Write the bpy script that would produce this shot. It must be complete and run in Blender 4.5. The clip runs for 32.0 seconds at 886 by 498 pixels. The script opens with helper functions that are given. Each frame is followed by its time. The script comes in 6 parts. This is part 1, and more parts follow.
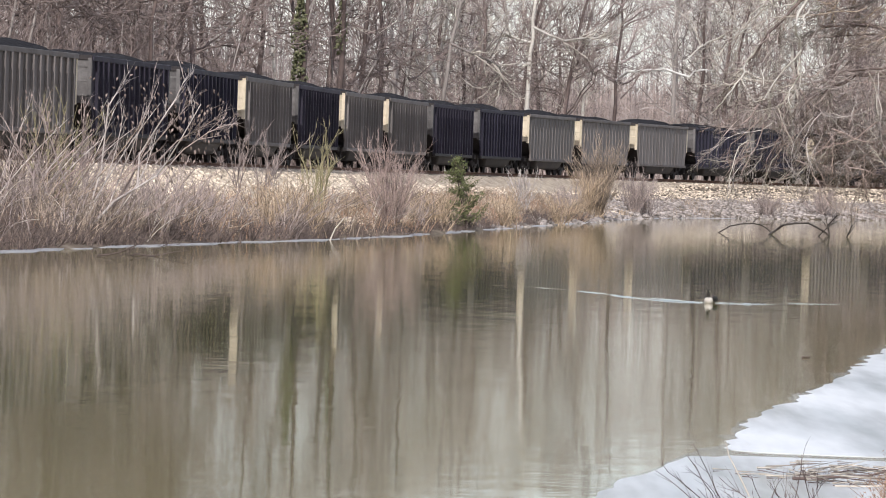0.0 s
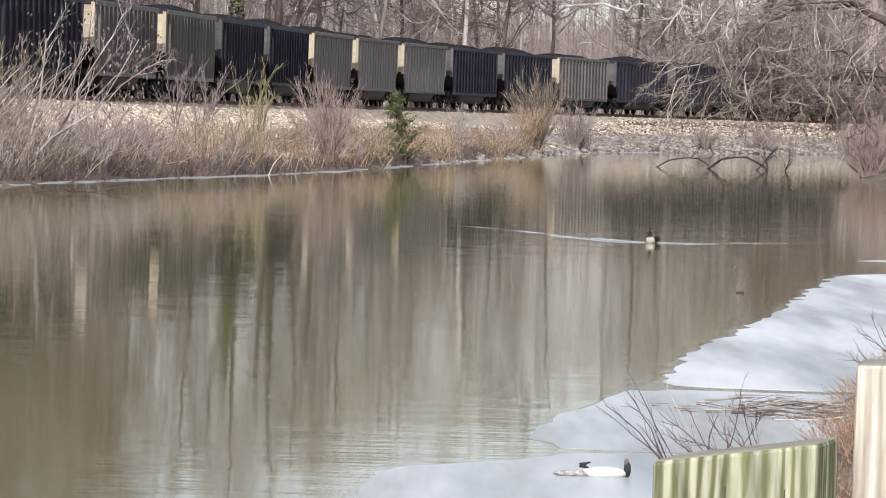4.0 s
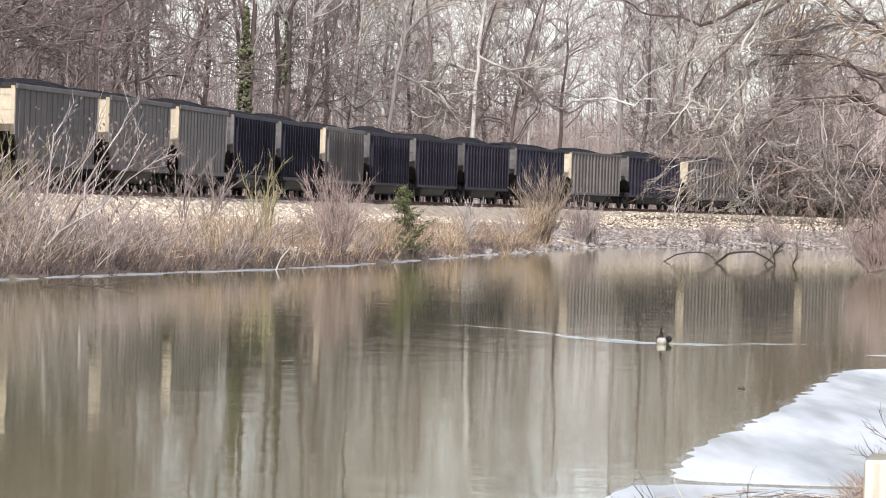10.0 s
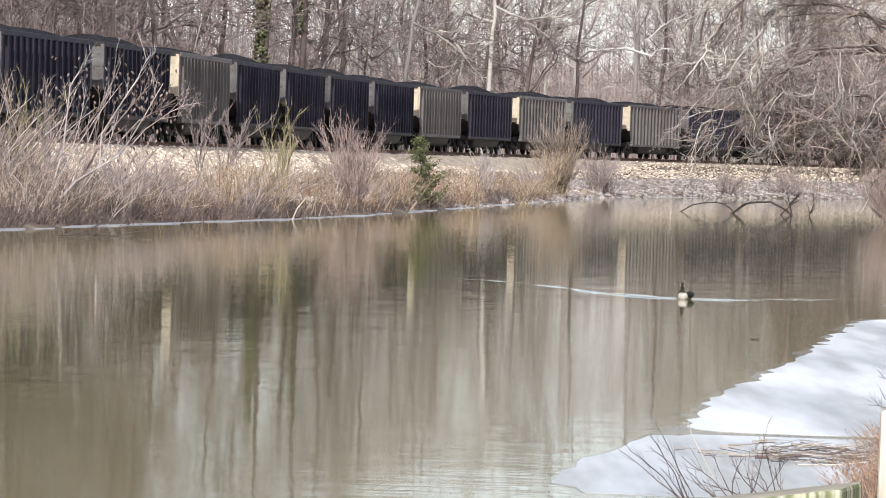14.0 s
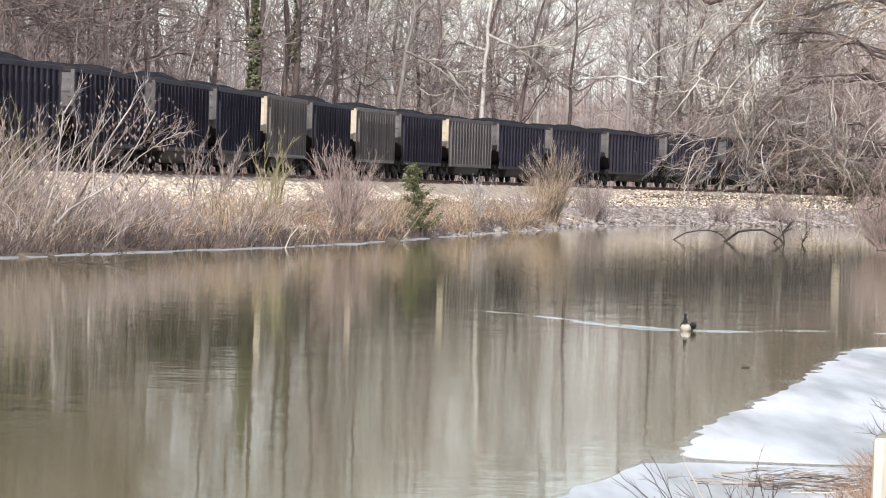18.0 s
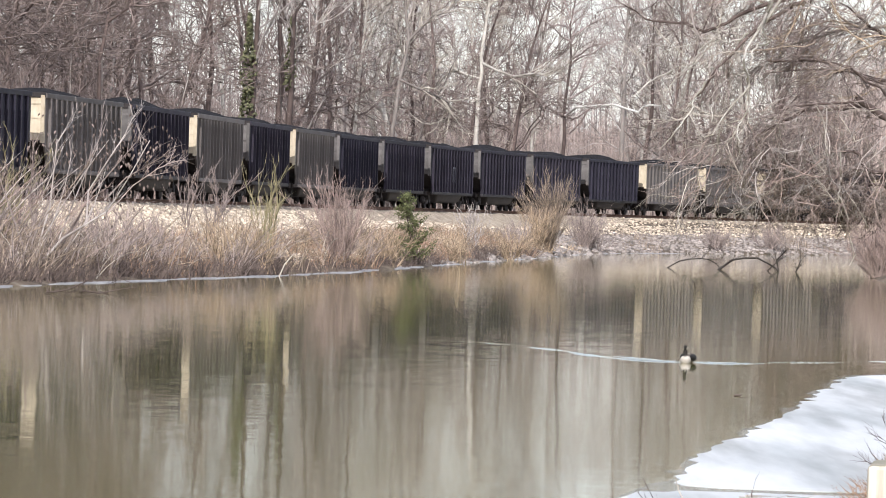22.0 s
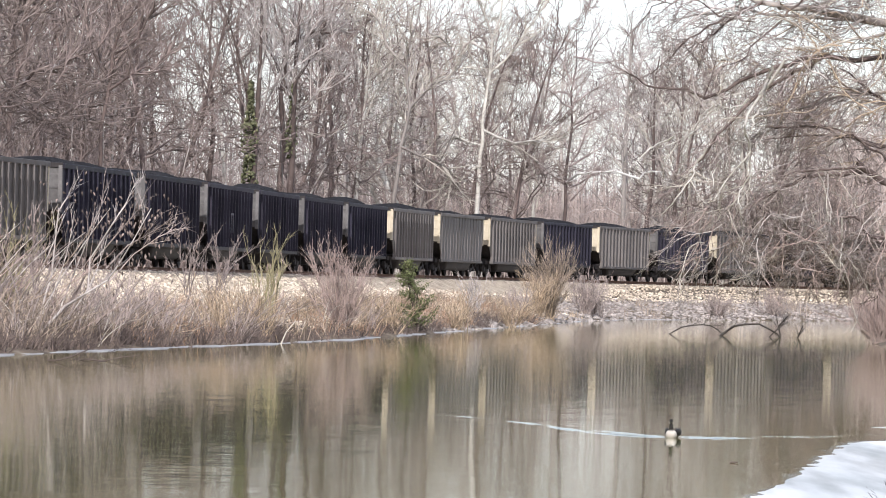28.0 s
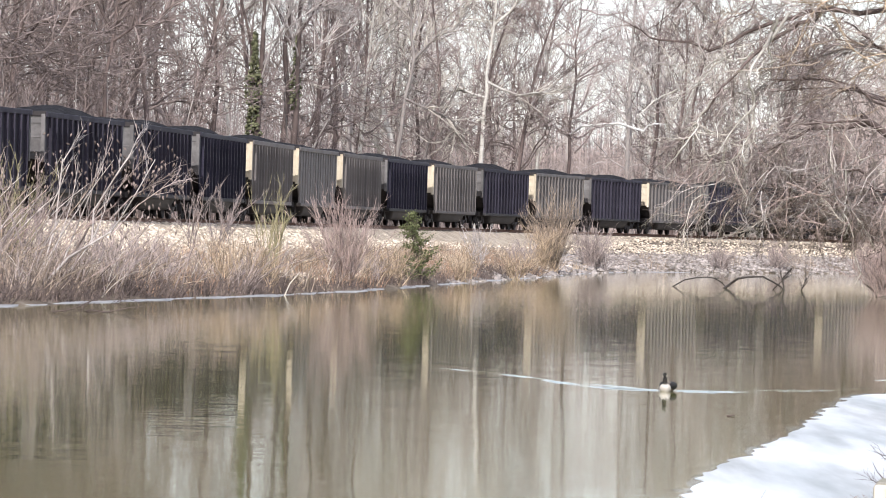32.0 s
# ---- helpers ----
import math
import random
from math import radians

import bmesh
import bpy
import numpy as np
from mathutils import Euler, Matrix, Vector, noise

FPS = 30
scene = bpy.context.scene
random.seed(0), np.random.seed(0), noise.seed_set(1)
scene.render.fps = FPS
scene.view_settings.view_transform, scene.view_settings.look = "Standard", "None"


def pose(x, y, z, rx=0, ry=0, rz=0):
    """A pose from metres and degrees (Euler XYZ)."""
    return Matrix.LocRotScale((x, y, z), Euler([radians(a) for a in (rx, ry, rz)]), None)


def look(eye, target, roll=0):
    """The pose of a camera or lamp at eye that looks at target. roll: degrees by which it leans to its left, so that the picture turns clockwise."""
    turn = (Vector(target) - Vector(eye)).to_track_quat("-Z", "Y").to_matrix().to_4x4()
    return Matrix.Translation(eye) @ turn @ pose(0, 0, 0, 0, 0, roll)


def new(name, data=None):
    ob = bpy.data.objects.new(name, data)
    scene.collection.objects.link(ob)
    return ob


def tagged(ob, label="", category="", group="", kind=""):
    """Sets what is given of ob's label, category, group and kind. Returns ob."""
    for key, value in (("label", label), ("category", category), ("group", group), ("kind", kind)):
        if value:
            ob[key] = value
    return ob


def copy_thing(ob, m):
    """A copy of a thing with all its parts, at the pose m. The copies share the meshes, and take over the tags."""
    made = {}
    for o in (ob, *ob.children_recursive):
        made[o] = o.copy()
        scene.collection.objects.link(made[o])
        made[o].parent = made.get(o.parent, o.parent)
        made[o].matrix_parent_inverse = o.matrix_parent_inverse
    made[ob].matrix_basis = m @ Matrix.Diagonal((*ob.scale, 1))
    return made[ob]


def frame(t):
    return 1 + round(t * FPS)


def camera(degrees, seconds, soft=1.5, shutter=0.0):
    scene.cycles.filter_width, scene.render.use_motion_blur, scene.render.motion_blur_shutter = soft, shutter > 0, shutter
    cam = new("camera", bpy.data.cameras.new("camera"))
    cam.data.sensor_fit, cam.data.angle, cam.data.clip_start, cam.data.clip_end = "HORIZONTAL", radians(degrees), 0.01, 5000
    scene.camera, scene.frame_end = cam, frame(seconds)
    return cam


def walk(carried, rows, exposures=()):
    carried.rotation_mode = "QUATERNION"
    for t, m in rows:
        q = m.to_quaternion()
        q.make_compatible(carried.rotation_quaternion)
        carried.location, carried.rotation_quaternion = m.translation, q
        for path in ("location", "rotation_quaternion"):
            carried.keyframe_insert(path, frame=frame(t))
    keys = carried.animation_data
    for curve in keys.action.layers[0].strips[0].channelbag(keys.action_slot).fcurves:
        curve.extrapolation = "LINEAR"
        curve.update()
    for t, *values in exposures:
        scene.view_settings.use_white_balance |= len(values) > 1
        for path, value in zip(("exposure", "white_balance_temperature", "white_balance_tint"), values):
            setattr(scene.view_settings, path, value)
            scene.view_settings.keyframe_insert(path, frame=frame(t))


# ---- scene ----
EYE = Vector((0.0, 0.0, 2.4))
SECONDS = 32.0
# seconds, degrees to the right of +y, degrees up, lean
AIM = [
    (0.0, -0.60, -0.88, 2.05), (0.5, -0.330, -0.985, 2.05), (1.0, -0.040, -1.125, 2.03), (1.5, 0.165, -1.275, 2.03),
    (2.0, 0.252, -1.480, 2.02), (2.5, 0.235, -1.622, 2.00), (4.5, 0.094, -1.544, 1.90), (5.0, 0.054, -1.226, 1.97),
    (5.5, 0.019, -0.978, 1.96), (6.0, 0.034, -0.772, 1.95), (6.5, 0.003, -0.704, 1.98), (7.0, -0.022, -0.739, 1.97),
    (7.5, 0.006, -0.711, 1.98), (8.0, 0.025, -0.588, 1.93), (8.5, 0.016, -0.543, 1.86), (9.0, 0.016, -0.496, 1.89),
    (9.5, 0.028, -0.51, 1.92), (10.0, 0.0, -0.527, 1.92), (10.5, 0.001, -0.594, 1.91), (11.0, -0.023, -0.776, 1.94),
    (11.5, -0.017, -0.913, 1.94), (12.0, -0.092, -0.998, 1.98), (12.5, -0.091, -1.048, 1.96), (13.0, -0.12, -1.07, 1.94),
    (13.5, -0.144, -1.112, 1.92), (14.0, -0.166, -1.099, 1.97), (14.5, -0.185, -1.06, 1.98), (16.5, -0.142, -1.166, 2.0),
    (17.0, -0.131, -1.037, 1.94), (17.5, -0.112, -0.915, 1.95), (18.0, -0.097, -0.778, 1.94), (18.5, -0.086, -0.56, 1.91),
    (19.0, -0.071, -0.532, 1.88), (19.5, -0.079, -0.506, 1.91), (20.0, -0.083, -0.474, 1.88), (20.5, -0.097, -0.457, 1.86),
    (21.0, -0.084, -0.449, 1.85), (21.5, -0.065, -0.458, 1.84), (22.0, -0.04, -0.455, 1.89), (22.5, -0.041, -0.342, 1.83),
    (23.0, -0.037, -0.162, 1.81), (23.5, -0.044, 0.086, 1.75), (24.0, -0.033, 0.249, 1.78), (24.5, -0.046, 0.421, 1.71),
    (25.0, -0.058, 0.437, 1.75), (25.5, -0.076, 0.387, 1.78), (27.5, -0.1, 0.243, 1.71), (28.0, -0.082, 0.302, 1.71),
    (28.5, -0.057, 0.37, 1.74), (29.0, -0.055, 0.37, 1.74), (29.5, -0.051, 0.296, 1.77), (30.0, -0.048, 0.17, 1.81),
    (30.5, -0.046, 0.078, 1.78), (31.0, -0.055, -0.025, 1.83), (31.5, -0.066, -0.124, 1.83), (32.0, -0.108, -0.243, 1.84)]


def aimed(yaw, pitch, lean):
    a, b = radians(yaw), radians(pitch)
    return look(EYE, EYE + Vector((math.sin(a) * math.cos(b), math.cos(a) * math.cos(b), math.sin(b))) * 100, lean)


cam = camera(9.996, SECONDS, soft=1.0)
walk(cam, [(t, aimed(yaw, pitch, lean)) for t, yaw, pitch, lean in AIM],
     exposures=[(0.0, 0.24, 6220, 13), (1.0, 0.31, 6220, 13), (2.0, 0.25, 6220, 13), (5.0, 0.14, 6220, 13), (7.0, 0.40, 6220, 13), (22.0, 0.43, 6220, 13), (25.0, 0.47, 6120, 13), (30.0, 0.50, 6120, 13), (32.0, 0.60, 6120, 13)])

# ---- light ----
TO_SUN = Vector((-0.12, -0.82, 0.55)).normalized()
world = bpy.data.worlds.new("sky")
scene.world = world
world.use_nodes = True
sky = world.node_tree.nodes.new("ShaderNodeTexSky")
sky.sky_type, sky.sun_disc = "NISHITA", False
sky.sun_elevation, sky.sun_rotation = math.asin(TO_SUN.z), math.atan2(TO_SUN.x, TO_SUN.y)
sky.air_density, sky.dust_density, sky.ozone_density = 1.0, 1.0, 1.0
veil = world.node_tree.nodes.new("ShaderNodeMixRGB")  # thin high cloud
veil.inputs[0].default_value, veil.inputs[2].default_value = 0.55, (5.6, 5.5, 5.7, 1)
world.node_tree.links.new(sky.outputs[0], veil.inputs[1])
world.node_tree.links.new(veil.outputs[0], world.node_tree.nodes["Background"].inputs[0])
world.node_tree.nodes["Background"].inputs[1].default_value = 0.15
sun = new("sun", bpy.data.lights.new("sun", "SUN"))
sun.data.energy, sun.data.angle, sun.data.color = 3.6, radians(0.6), (1.0, 0.95, 0.88)
sun.matrix_world = look((0, 0, 50), Vector((0, 0, 50)) - TO_SUN)

# ---- materials ----


def material(name, low, high, scale=4.0, rough=0.8, bump=0.3, fine=40.0, metal=0.0, each=0.0, spots=None, spot_scale=1.5,
             spot_amount=0.5, stretch=(1, 1, 1), depth=0.02, specular=0.3, piece=0.0):
    """Two colours mixed by large and fine noise, stains of a third, fine relief, and a change of tone from object to object."""
    m = bpy.data.materials.new(name)
    m.use_nodes = True
    n, l = m.node_tree.nodes, m.node_tree.links
    p = n["Principled BSDF"]
    p.inputs["Roughness"].default_value, p.inputs["Metallic"].default_value = rough, metal
    p.inputs["Specular IOR Level"].default_value = specular
    co, mp = n.new("ShaderNodeTexCoord"), n.new("ShaderNodeMapping")
    mp.inputs["Scale"].default_value = stretch
    l.new(co.outputs["Object"], mp.inputs[0])
    a, b = n.new("ShaderNodeTexNoise"), n.new("ShaderNodeTexNoise")
    for t, s in ((a, scale), (b, fine)):
        t.inputs["Scale"].default_value, t.inputs["Detail"].default_value = s, 5
        l.new(mp.outputs[0], t.inputs["Vector"])
    mid = n.new("ShaderNodeMath")
    mid.operation = "ADD"
    half = n.new("ShaderNodeMath")
    half.operation, half.inputs[1].default_value = "MULTIPLY", 0.45
    l.new(b.outputs["Fac"], half.inputs[0])
    l.new(a.outputs["Fac"], mid.inputs[0]), l.new(half.outputs[0], mid.inputs[1])
    ramp = n.new("ShaderNodeValToRGB")
    ramp.color_ramp.elements[0].position, ramp.color_ramp.elements[1].position = 0.5, 0.95
    ramp.color_ramp.elements[0].color, ramp.color_ramp.elements[1].color = (*low, 1), (*high, 1)
    l.new(mid.outputs[0], ramp.inputs[0])
    colour = ramp.outputs[0]
    if spots:
        c = n.new("ShaderNodeTexNoise")
        c.inputs["Scale"].default_value, c.inputs["Detail"].default_value = spot_scale, 6
        l.new(mp.outputs[0], c.inputs["Vector"])
        r = n.new("ShaderNodeMapRange")
        r.inputs[1].default_value, r.inputs[2].default_value, r.inputs[4].default_value = 0.5, 0.68, spot_amount
        l.new(c.outputs["Fac"], r.inputs[0])
        mix = n.new("ShaderNodeMixRGB")
        mix.inputs[2].default_value = (*spots, 1)
        l.new(r.outputs[0], mix.inputs[0]), l.new(colour, mix.inputs[1])
        colour = mix.outputs[0]
    if each:
        info, h, r = n.new("ShaderNodeObjectInfo"), n.new("ShaderNodeHueSaturation"), n.new("ShaderNodeMapRange")
        r.inputs[3].default_value, r.inputs[4].default_value = 1 - each, 1 + each
        l.new(info.outputs["Random"], r.inputs[0]), l.new(r.outputs[0], h.inputs["Value"]), l.new(colour, h.inputs["Color"])
        colour = h.outputs[0]
    if piece:
        geo, h, r = n.new("ShaderNodeNewGeometry"), n.new("ShaderNodeHueSaturation"), n.new("ShaderNodeMapRange")
        r.inputs[3].default_value, r.inputs[4].default_value = 1 - piece, 1 + piece
        l.new(geo.outputs["Random Per Island"], r.inputs[0]), l.new(r.outputs[0], h.inputs["Value"]), l.new(colour, h.inputs["Color"])
        colour = h.outputs[0]
    l.new(colour, p.inputs["Base Color"])
    if bump:
        u = n.new("ShaderNodeBump")
        u.inputs["Strength"].default_value, u.inputs["Distance"].default_value = bump, depth
        l.new(b.outputs["Fac"], u.inputs["Height"]), l.new(u.outputs[0], p.inputs["Normal"])
    return m


BARK_GREY = material("grey bark", (0.17, 0.145, 0.13), (0.42, 0.38, 0.345), 1.2, 0.9, 0.6, 9, each=0.3, stretch=(1, 1, 0.25))
BARK_DARK = material("dark bark", (0.07, 0.05, 0.045), (0.17, 0.13, 0.115), 1.2, 0.9, 0.6, 9, each=0.25, stretch=(1, 1, 0.25))
# darker copy of the twig brown, with the woods' shade in its colour
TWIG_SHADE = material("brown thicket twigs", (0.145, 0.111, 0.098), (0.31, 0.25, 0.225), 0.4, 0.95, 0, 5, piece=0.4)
BARK_PALE = material("pale sycamore bark", (0.34, 0.31, 0.27), (0.62, 0.59, 0.53), 1.6, 0.8, 0.3, 8, each=0.2, spots=(0.22, 0.19, 0.15))
TWIG_BROWN = material("brown twigs", (0.205, 0.162, 0.147), (0.41, 0.342, 0.313), 0.5, 0.9, 0, 6, each=0.25, piece=0.4)
TWIG_GREY = material("grey twigs", (0.28, 0.245, 0.227), (0.54, 0.485, 0.45), 0.5, 0.9, 0, 6, each=0.25, piece=0.4)
TWIG_RED = material("reddish twigs", (0.232, 0.173, 0.153), (0.43, 0.337, 0.298), 0.5, 0.9, 0, 6, each=0.2, piece=0.4)
TWIG_DARK = material("dark brown brush", (0.06, 0.045, 0.038), (0.17, 0.13, 0.11), 0.5, 0.9, 0, 6, each=0.2, piece=0.5)
TWIG_TAN = material("tan dead weeds", (0.15, 0.115, 0.088), (0.40, 0.32, 0.25), 0.5, 0.9, 0, 6, piece=0.55)
# dark stems that paint the shaded gaps behind lit twigs
THICKET_SHADED = material("dim thicket stems", (0.09, 0.07, 0.065), (0.21, 0.17, 0.155), 0.4, 0.95, 0, 5)
TWIG_PALE = material("pale twigs", (0.36, 0.32, 0.27), (0.58, 0.53, 0.46), 0.5, 0.85, 0, 6, each=0.15, piece=0.3)
TWIG_OLIVE = material("yellow green stems", (0.20, 0.175, 0.095), (0.37, 0.33, 0.20), 0.5, 0.8, 0, 6, piece=0.35)
POD = material("dark seed pods", (0.05, 0.037, 0.034), (0.25, 0.195, 0.17), 2, 0.8, 0, 20, each=0.6)
STRAW = material("dry straw grass", (0.22, 0.16, 0.105), (0.50, 0.39, 0.28), 0.3, 0.9, 0, 3, piece=0.6)
RUSSET = material("russet dead grass", (0.21, 0.13, 0.085), (0.42, 0.28, 0.19), 0.3, 0.9, 0, 3, piece=0.5)
NEEDLES = material("cedar needles", (0.065, 0.078, 0.03), (0.21, 0.225, 0.10), 2.0, 0.8, 0, 12, piece=0.5)
IVY = material("ivy leaves", (0.075, 0.08, 0.04), (0.20, 0.20, 0.11), 2.0, 0.7, 0, 12, piece=0.5)
EARTH = material("leaf strewn earth", (0.06, 0.045, 0.035), (0.20, 0.155, 0.11), 0.35, 0.95, 0.8, 5, spots=(0.30, 0.25, 0.19), spot_scale=0.8, depth=0.1)
BALLAST = material("pale crushed ballast", (0.28, 0.23, 0.175), (0.58, 0.49, 0.375), 1.5, 0.95, 1.0, 7, spots=(0.16, 0.13, 0.11), spot_scale=4, depth=0.08)
STONE = material("pale limestone riprap", (0.39, 0.325, 0.25), (0.72, 0.615, 0.485), 1.2, 0.9, 0.5, 8, piece=0.5)
# twig red made paler and pinker; the distance haze is in this colour
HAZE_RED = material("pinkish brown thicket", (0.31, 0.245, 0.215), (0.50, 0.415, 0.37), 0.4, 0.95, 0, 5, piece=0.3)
HAZE_GREY = material("greyish brown far twigs", (0.14, 0.115, 0.105), (0.27, 0.23, 0.21), 0.3, 0.95, 0, 5, piece=0.35)
STONE_GREY = material("grey wet riprap", (0.17, 0.148, 0.132), (0.42, 0.37, 0.335), 1.2, 0.9, 0.5, 8, piece=0.4)
RUST = material("rusty rail steel", (0.09, 0.045, 0.025), (0.20, 0.10, 0.06), 2, 0.7, 0.2, 20, metal=0.3)
TIE = material("creosoted sleepers", (0.05, 0.035, 0.028), (0.14, 0.10, 0.075), 3, 0.9, 0.4, 14)
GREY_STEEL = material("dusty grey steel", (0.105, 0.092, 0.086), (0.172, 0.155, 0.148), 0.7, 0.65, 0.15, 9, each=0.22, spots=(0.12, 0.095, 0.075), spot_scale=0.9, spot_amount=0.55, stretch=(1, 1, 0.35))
DARK_STEEL = material("sooty black steel", (0.024, 0.021, 0.031), (0.050, 0.045, 0.061), 0.7, 0.6, 0.15, 9, each=0.3, spots=(0.055, 0.052, 0.060), spot_scale=0.8, spot_amount=0.35, specular=0.09, stretch=(1, 1, 0.35))
NAVY_STEEL = material("dark blue steel", (0.019, 0.0175, 0.028), (0.041, 0.038, 0.055), 0.7, 0.55, 0.15, 9, each=0.25, spots=(0.07, 0.065, 0.065), spot_scale=0.8, spot_amount=0.3, specular=0.09, stretch=(1, 1, 0.35))
# car ends: the sun on them is mixed into these paler colours
SUNLIT_CREAM_END = material("rust streaked cream paint", (0.43, 0.36, 0.255), (0.66, 0.59, 0.465), 0.9, 0.7, 0.1, 8, each=0.15, spots=(0.33, 0.19, 0.09), spot_scale=1.6, spot_amount=0.75, stretch=(1, 1, 0.6))
SUNLIT_DUSTY_END = material("dusty grey end steel", (0.082, 0.076, 0.074), (0.165, 0.155, 0.150), 0.9, 0.75, 0.1, 8, each=0.3, spots=(0.09, 0.07, 0.06), spot_scale=1.2, spot_amount=0.7)
UNDER = material("grimy running gear", (0.016, 0.0135, 0.014), (0.05, 0.043, 0.042), 2, 0.8, 0.3, 12)
TUB = material("grimy tub steel", (0.016, 0.0145, 0.017), (0.044, 0.040, 0.042), 0.8, 0.7, 0.15, 9, each=0.3, spots=(0.04, 0.035, 0.03), spot_scale=1.0, spot_amount=0.6)
COAL = material("black coal", (0.012, 0.012, 0.014), (0.04, 0.039, 0.042), 2.5, 0.95, 1.0, 6, depth=0.15, specular=0.06)
WHITE_MARK = material("faded pale paint", (0.07, 0.075, 0.095), (0.13, 0.135, 0.155), 3, 0.8, 0, 12)
FEATHER_DARK = material("black plumage", (0.012, 0.011, 0.010), (0.04, 0.035, 0.03), 9, 0.7, 0, 40)
FEATHER_BROWN = material("brown plumage", (0.09, 0.07, 0.05), (0.22, 0.18, 0.14), 12, 0.8, 0, 50)
FEATHER_PALE = material("pale breast plumage", (0.36, 0.32, 0.27), (0.54, 0.50, 0.44), 9, 0.8, 0, 40)
FEATHER_WHITE = material("white plumage", (0.55, 0.55, 0.53), (0.75, 0.75, 0.73), 9, 0.8, 0, 40)
FEATHER_MOTTLED = material("mottled grey plumage", (0.12, 0.11, 0.10), (0.6, 0.59, 0.56), 30, 0.8, 0, 90)
WET_WOOD = material("wet dark wood", (0.025, 0.02, 0.018), (0.07, 0.058, 0.05), 1.5, 0.6, 0.3, 10)
EDGE_ICE = material("dirty shore ice", (0.20, 0.19, 0.185), (0.40, 0.39, 0.385), 0.8, 0.4, 0.2, 6)


def grain_material(name, dark, pale, stain, streaks=1.0):
    """Weathered timber with wandering upright grain, algae stains and checks."""
    m = bpy.data.materials.new(name)
    m.use_nodes = True
    n, l = m.node_tree.nodes, m.node_tree.links
    p = n["Principled BSDF"]
    p.inputs["Roughness"].default_value = 0.9
    p.inputs["Specular IOR Level"].default_value = 0.2
    co, mp = n.new("ShaderNodeTexCoord"), n.new("ShaderNodeMapping")
    mp.inputs["Scale"].default_value = (1, 1, 0.16)
    l.new(co.outputs["Object"], mp.inputs[0])
    wave, fibre, blot = n.new("ShaderNodeTexWave"), n.new("ShaderNodeTexNoise"), n.new("ShaderNodeTexNoise")
    wave.inputs["Scale"].default_value, wave.inputs["Distortion"].default_value = 17, 9
    wave.inputs["Detail"].default_value, wave.inputs["Detail Scale"].default_value = 4, 1.6
    fibre.inputs["Scale"].default_value, fibre.inputs["Detail"].default_value = 70, 6
    tall = n.new("ShaderNodeMapping")
    tall.inputs["Scale"].default_value = (1, 1, 0.09)
    l.new(co.outputs["Object"], tall.inputs[0])
    blot.inputs["Scale"].default_value, blot.inputs["Detail"].default_value = 16, 6
    for t, v in ((wave, tall), (fibre, tall), (blot, mp)):
        l.new(v.outputs[0], t.inputs["Vector"])
    ramp = n.new("ShaderNodeValToRGB")
    ramp.color_ramp.elements[0].position, ramp.color_ramp.elements[1].position = 0.1, 0.8
    ramp.color_ramp.elements[0].color, ramp.color_ramp.elements[1].color = (*dark, 1), (*pale, 1)
    add = n.new("ShaderNodeMixRGB")
    add.blend_type, add.inputs[0].default_value = "OVERLAY", 1.0
    streak = n.new("ShaderNodeMapRange")
    streak.inputs[1].default_value, streak.inputs[2].default_value, streak.inputs[3].default_value, streak.inputs[4].default_value = 0.32, 0.68, 0.5 - 0.3 * streaks, 0.5 + 0.28 * streaks
    l.new(fibre.outputs["Fac"], streak.inputs[0])
    l.new(wave.outputs["Fac"], ramp.inputs[0]), l.new(ramp.outputs[0], add.inputs[1]), l.new(streak.outputs[0], add.inputs[2])
    mix, r = n.new("ShaderNodeMixRGB"), n.new("ShaderNodeMapRange")
    r.inputs[1].default_value, r.inputs[2].default_value, r.inputs[4].default_value = 0.48, 0.66, 0.75
    mix.inputs[2].default_value = (*stain, 1)
    l.new(blot.outputs["Fac"], r.inputs[0]), l.new(r.outputs[0], mix.inputs[0]), l.new(add.outputs[0], mix.inputs[1])
    l.new(mix.outputs[0], p.inputs["Base Color"])
    u = n.new("ShaderNodeBump")
    u.inputs["Strength"].default_value, u.inputs["Distance"].default_value = 0.7, 0.006
    l.new(fibre.outputs["Fac"], u.inputs["Height"]), l.new(u.outputs[0], p.inputs["Normal"])
    return m


WOOD_GREEN = grain_material("algae green weathered timber", (0.17, 0.18, 0.085), (0.47, 0.465, 0.34), (0.25, 0.27, 0.145), 0.9)
WOOD_PALE = grain_material("bleached timber", (0.47, 0.42, 0.34), (0.60, 0.55, 0.46), (0.50, 0.46, 0.36), 0.6)
END_GRAIN = material("grey weathered end grain", (0.20, 0.185, 0.14), (0.36, 0.33, 0.26), 14, 0.95, 0.5, 90, spots=(0.24, 0.25, 0.15), spot_scale=20, depth=0.004)


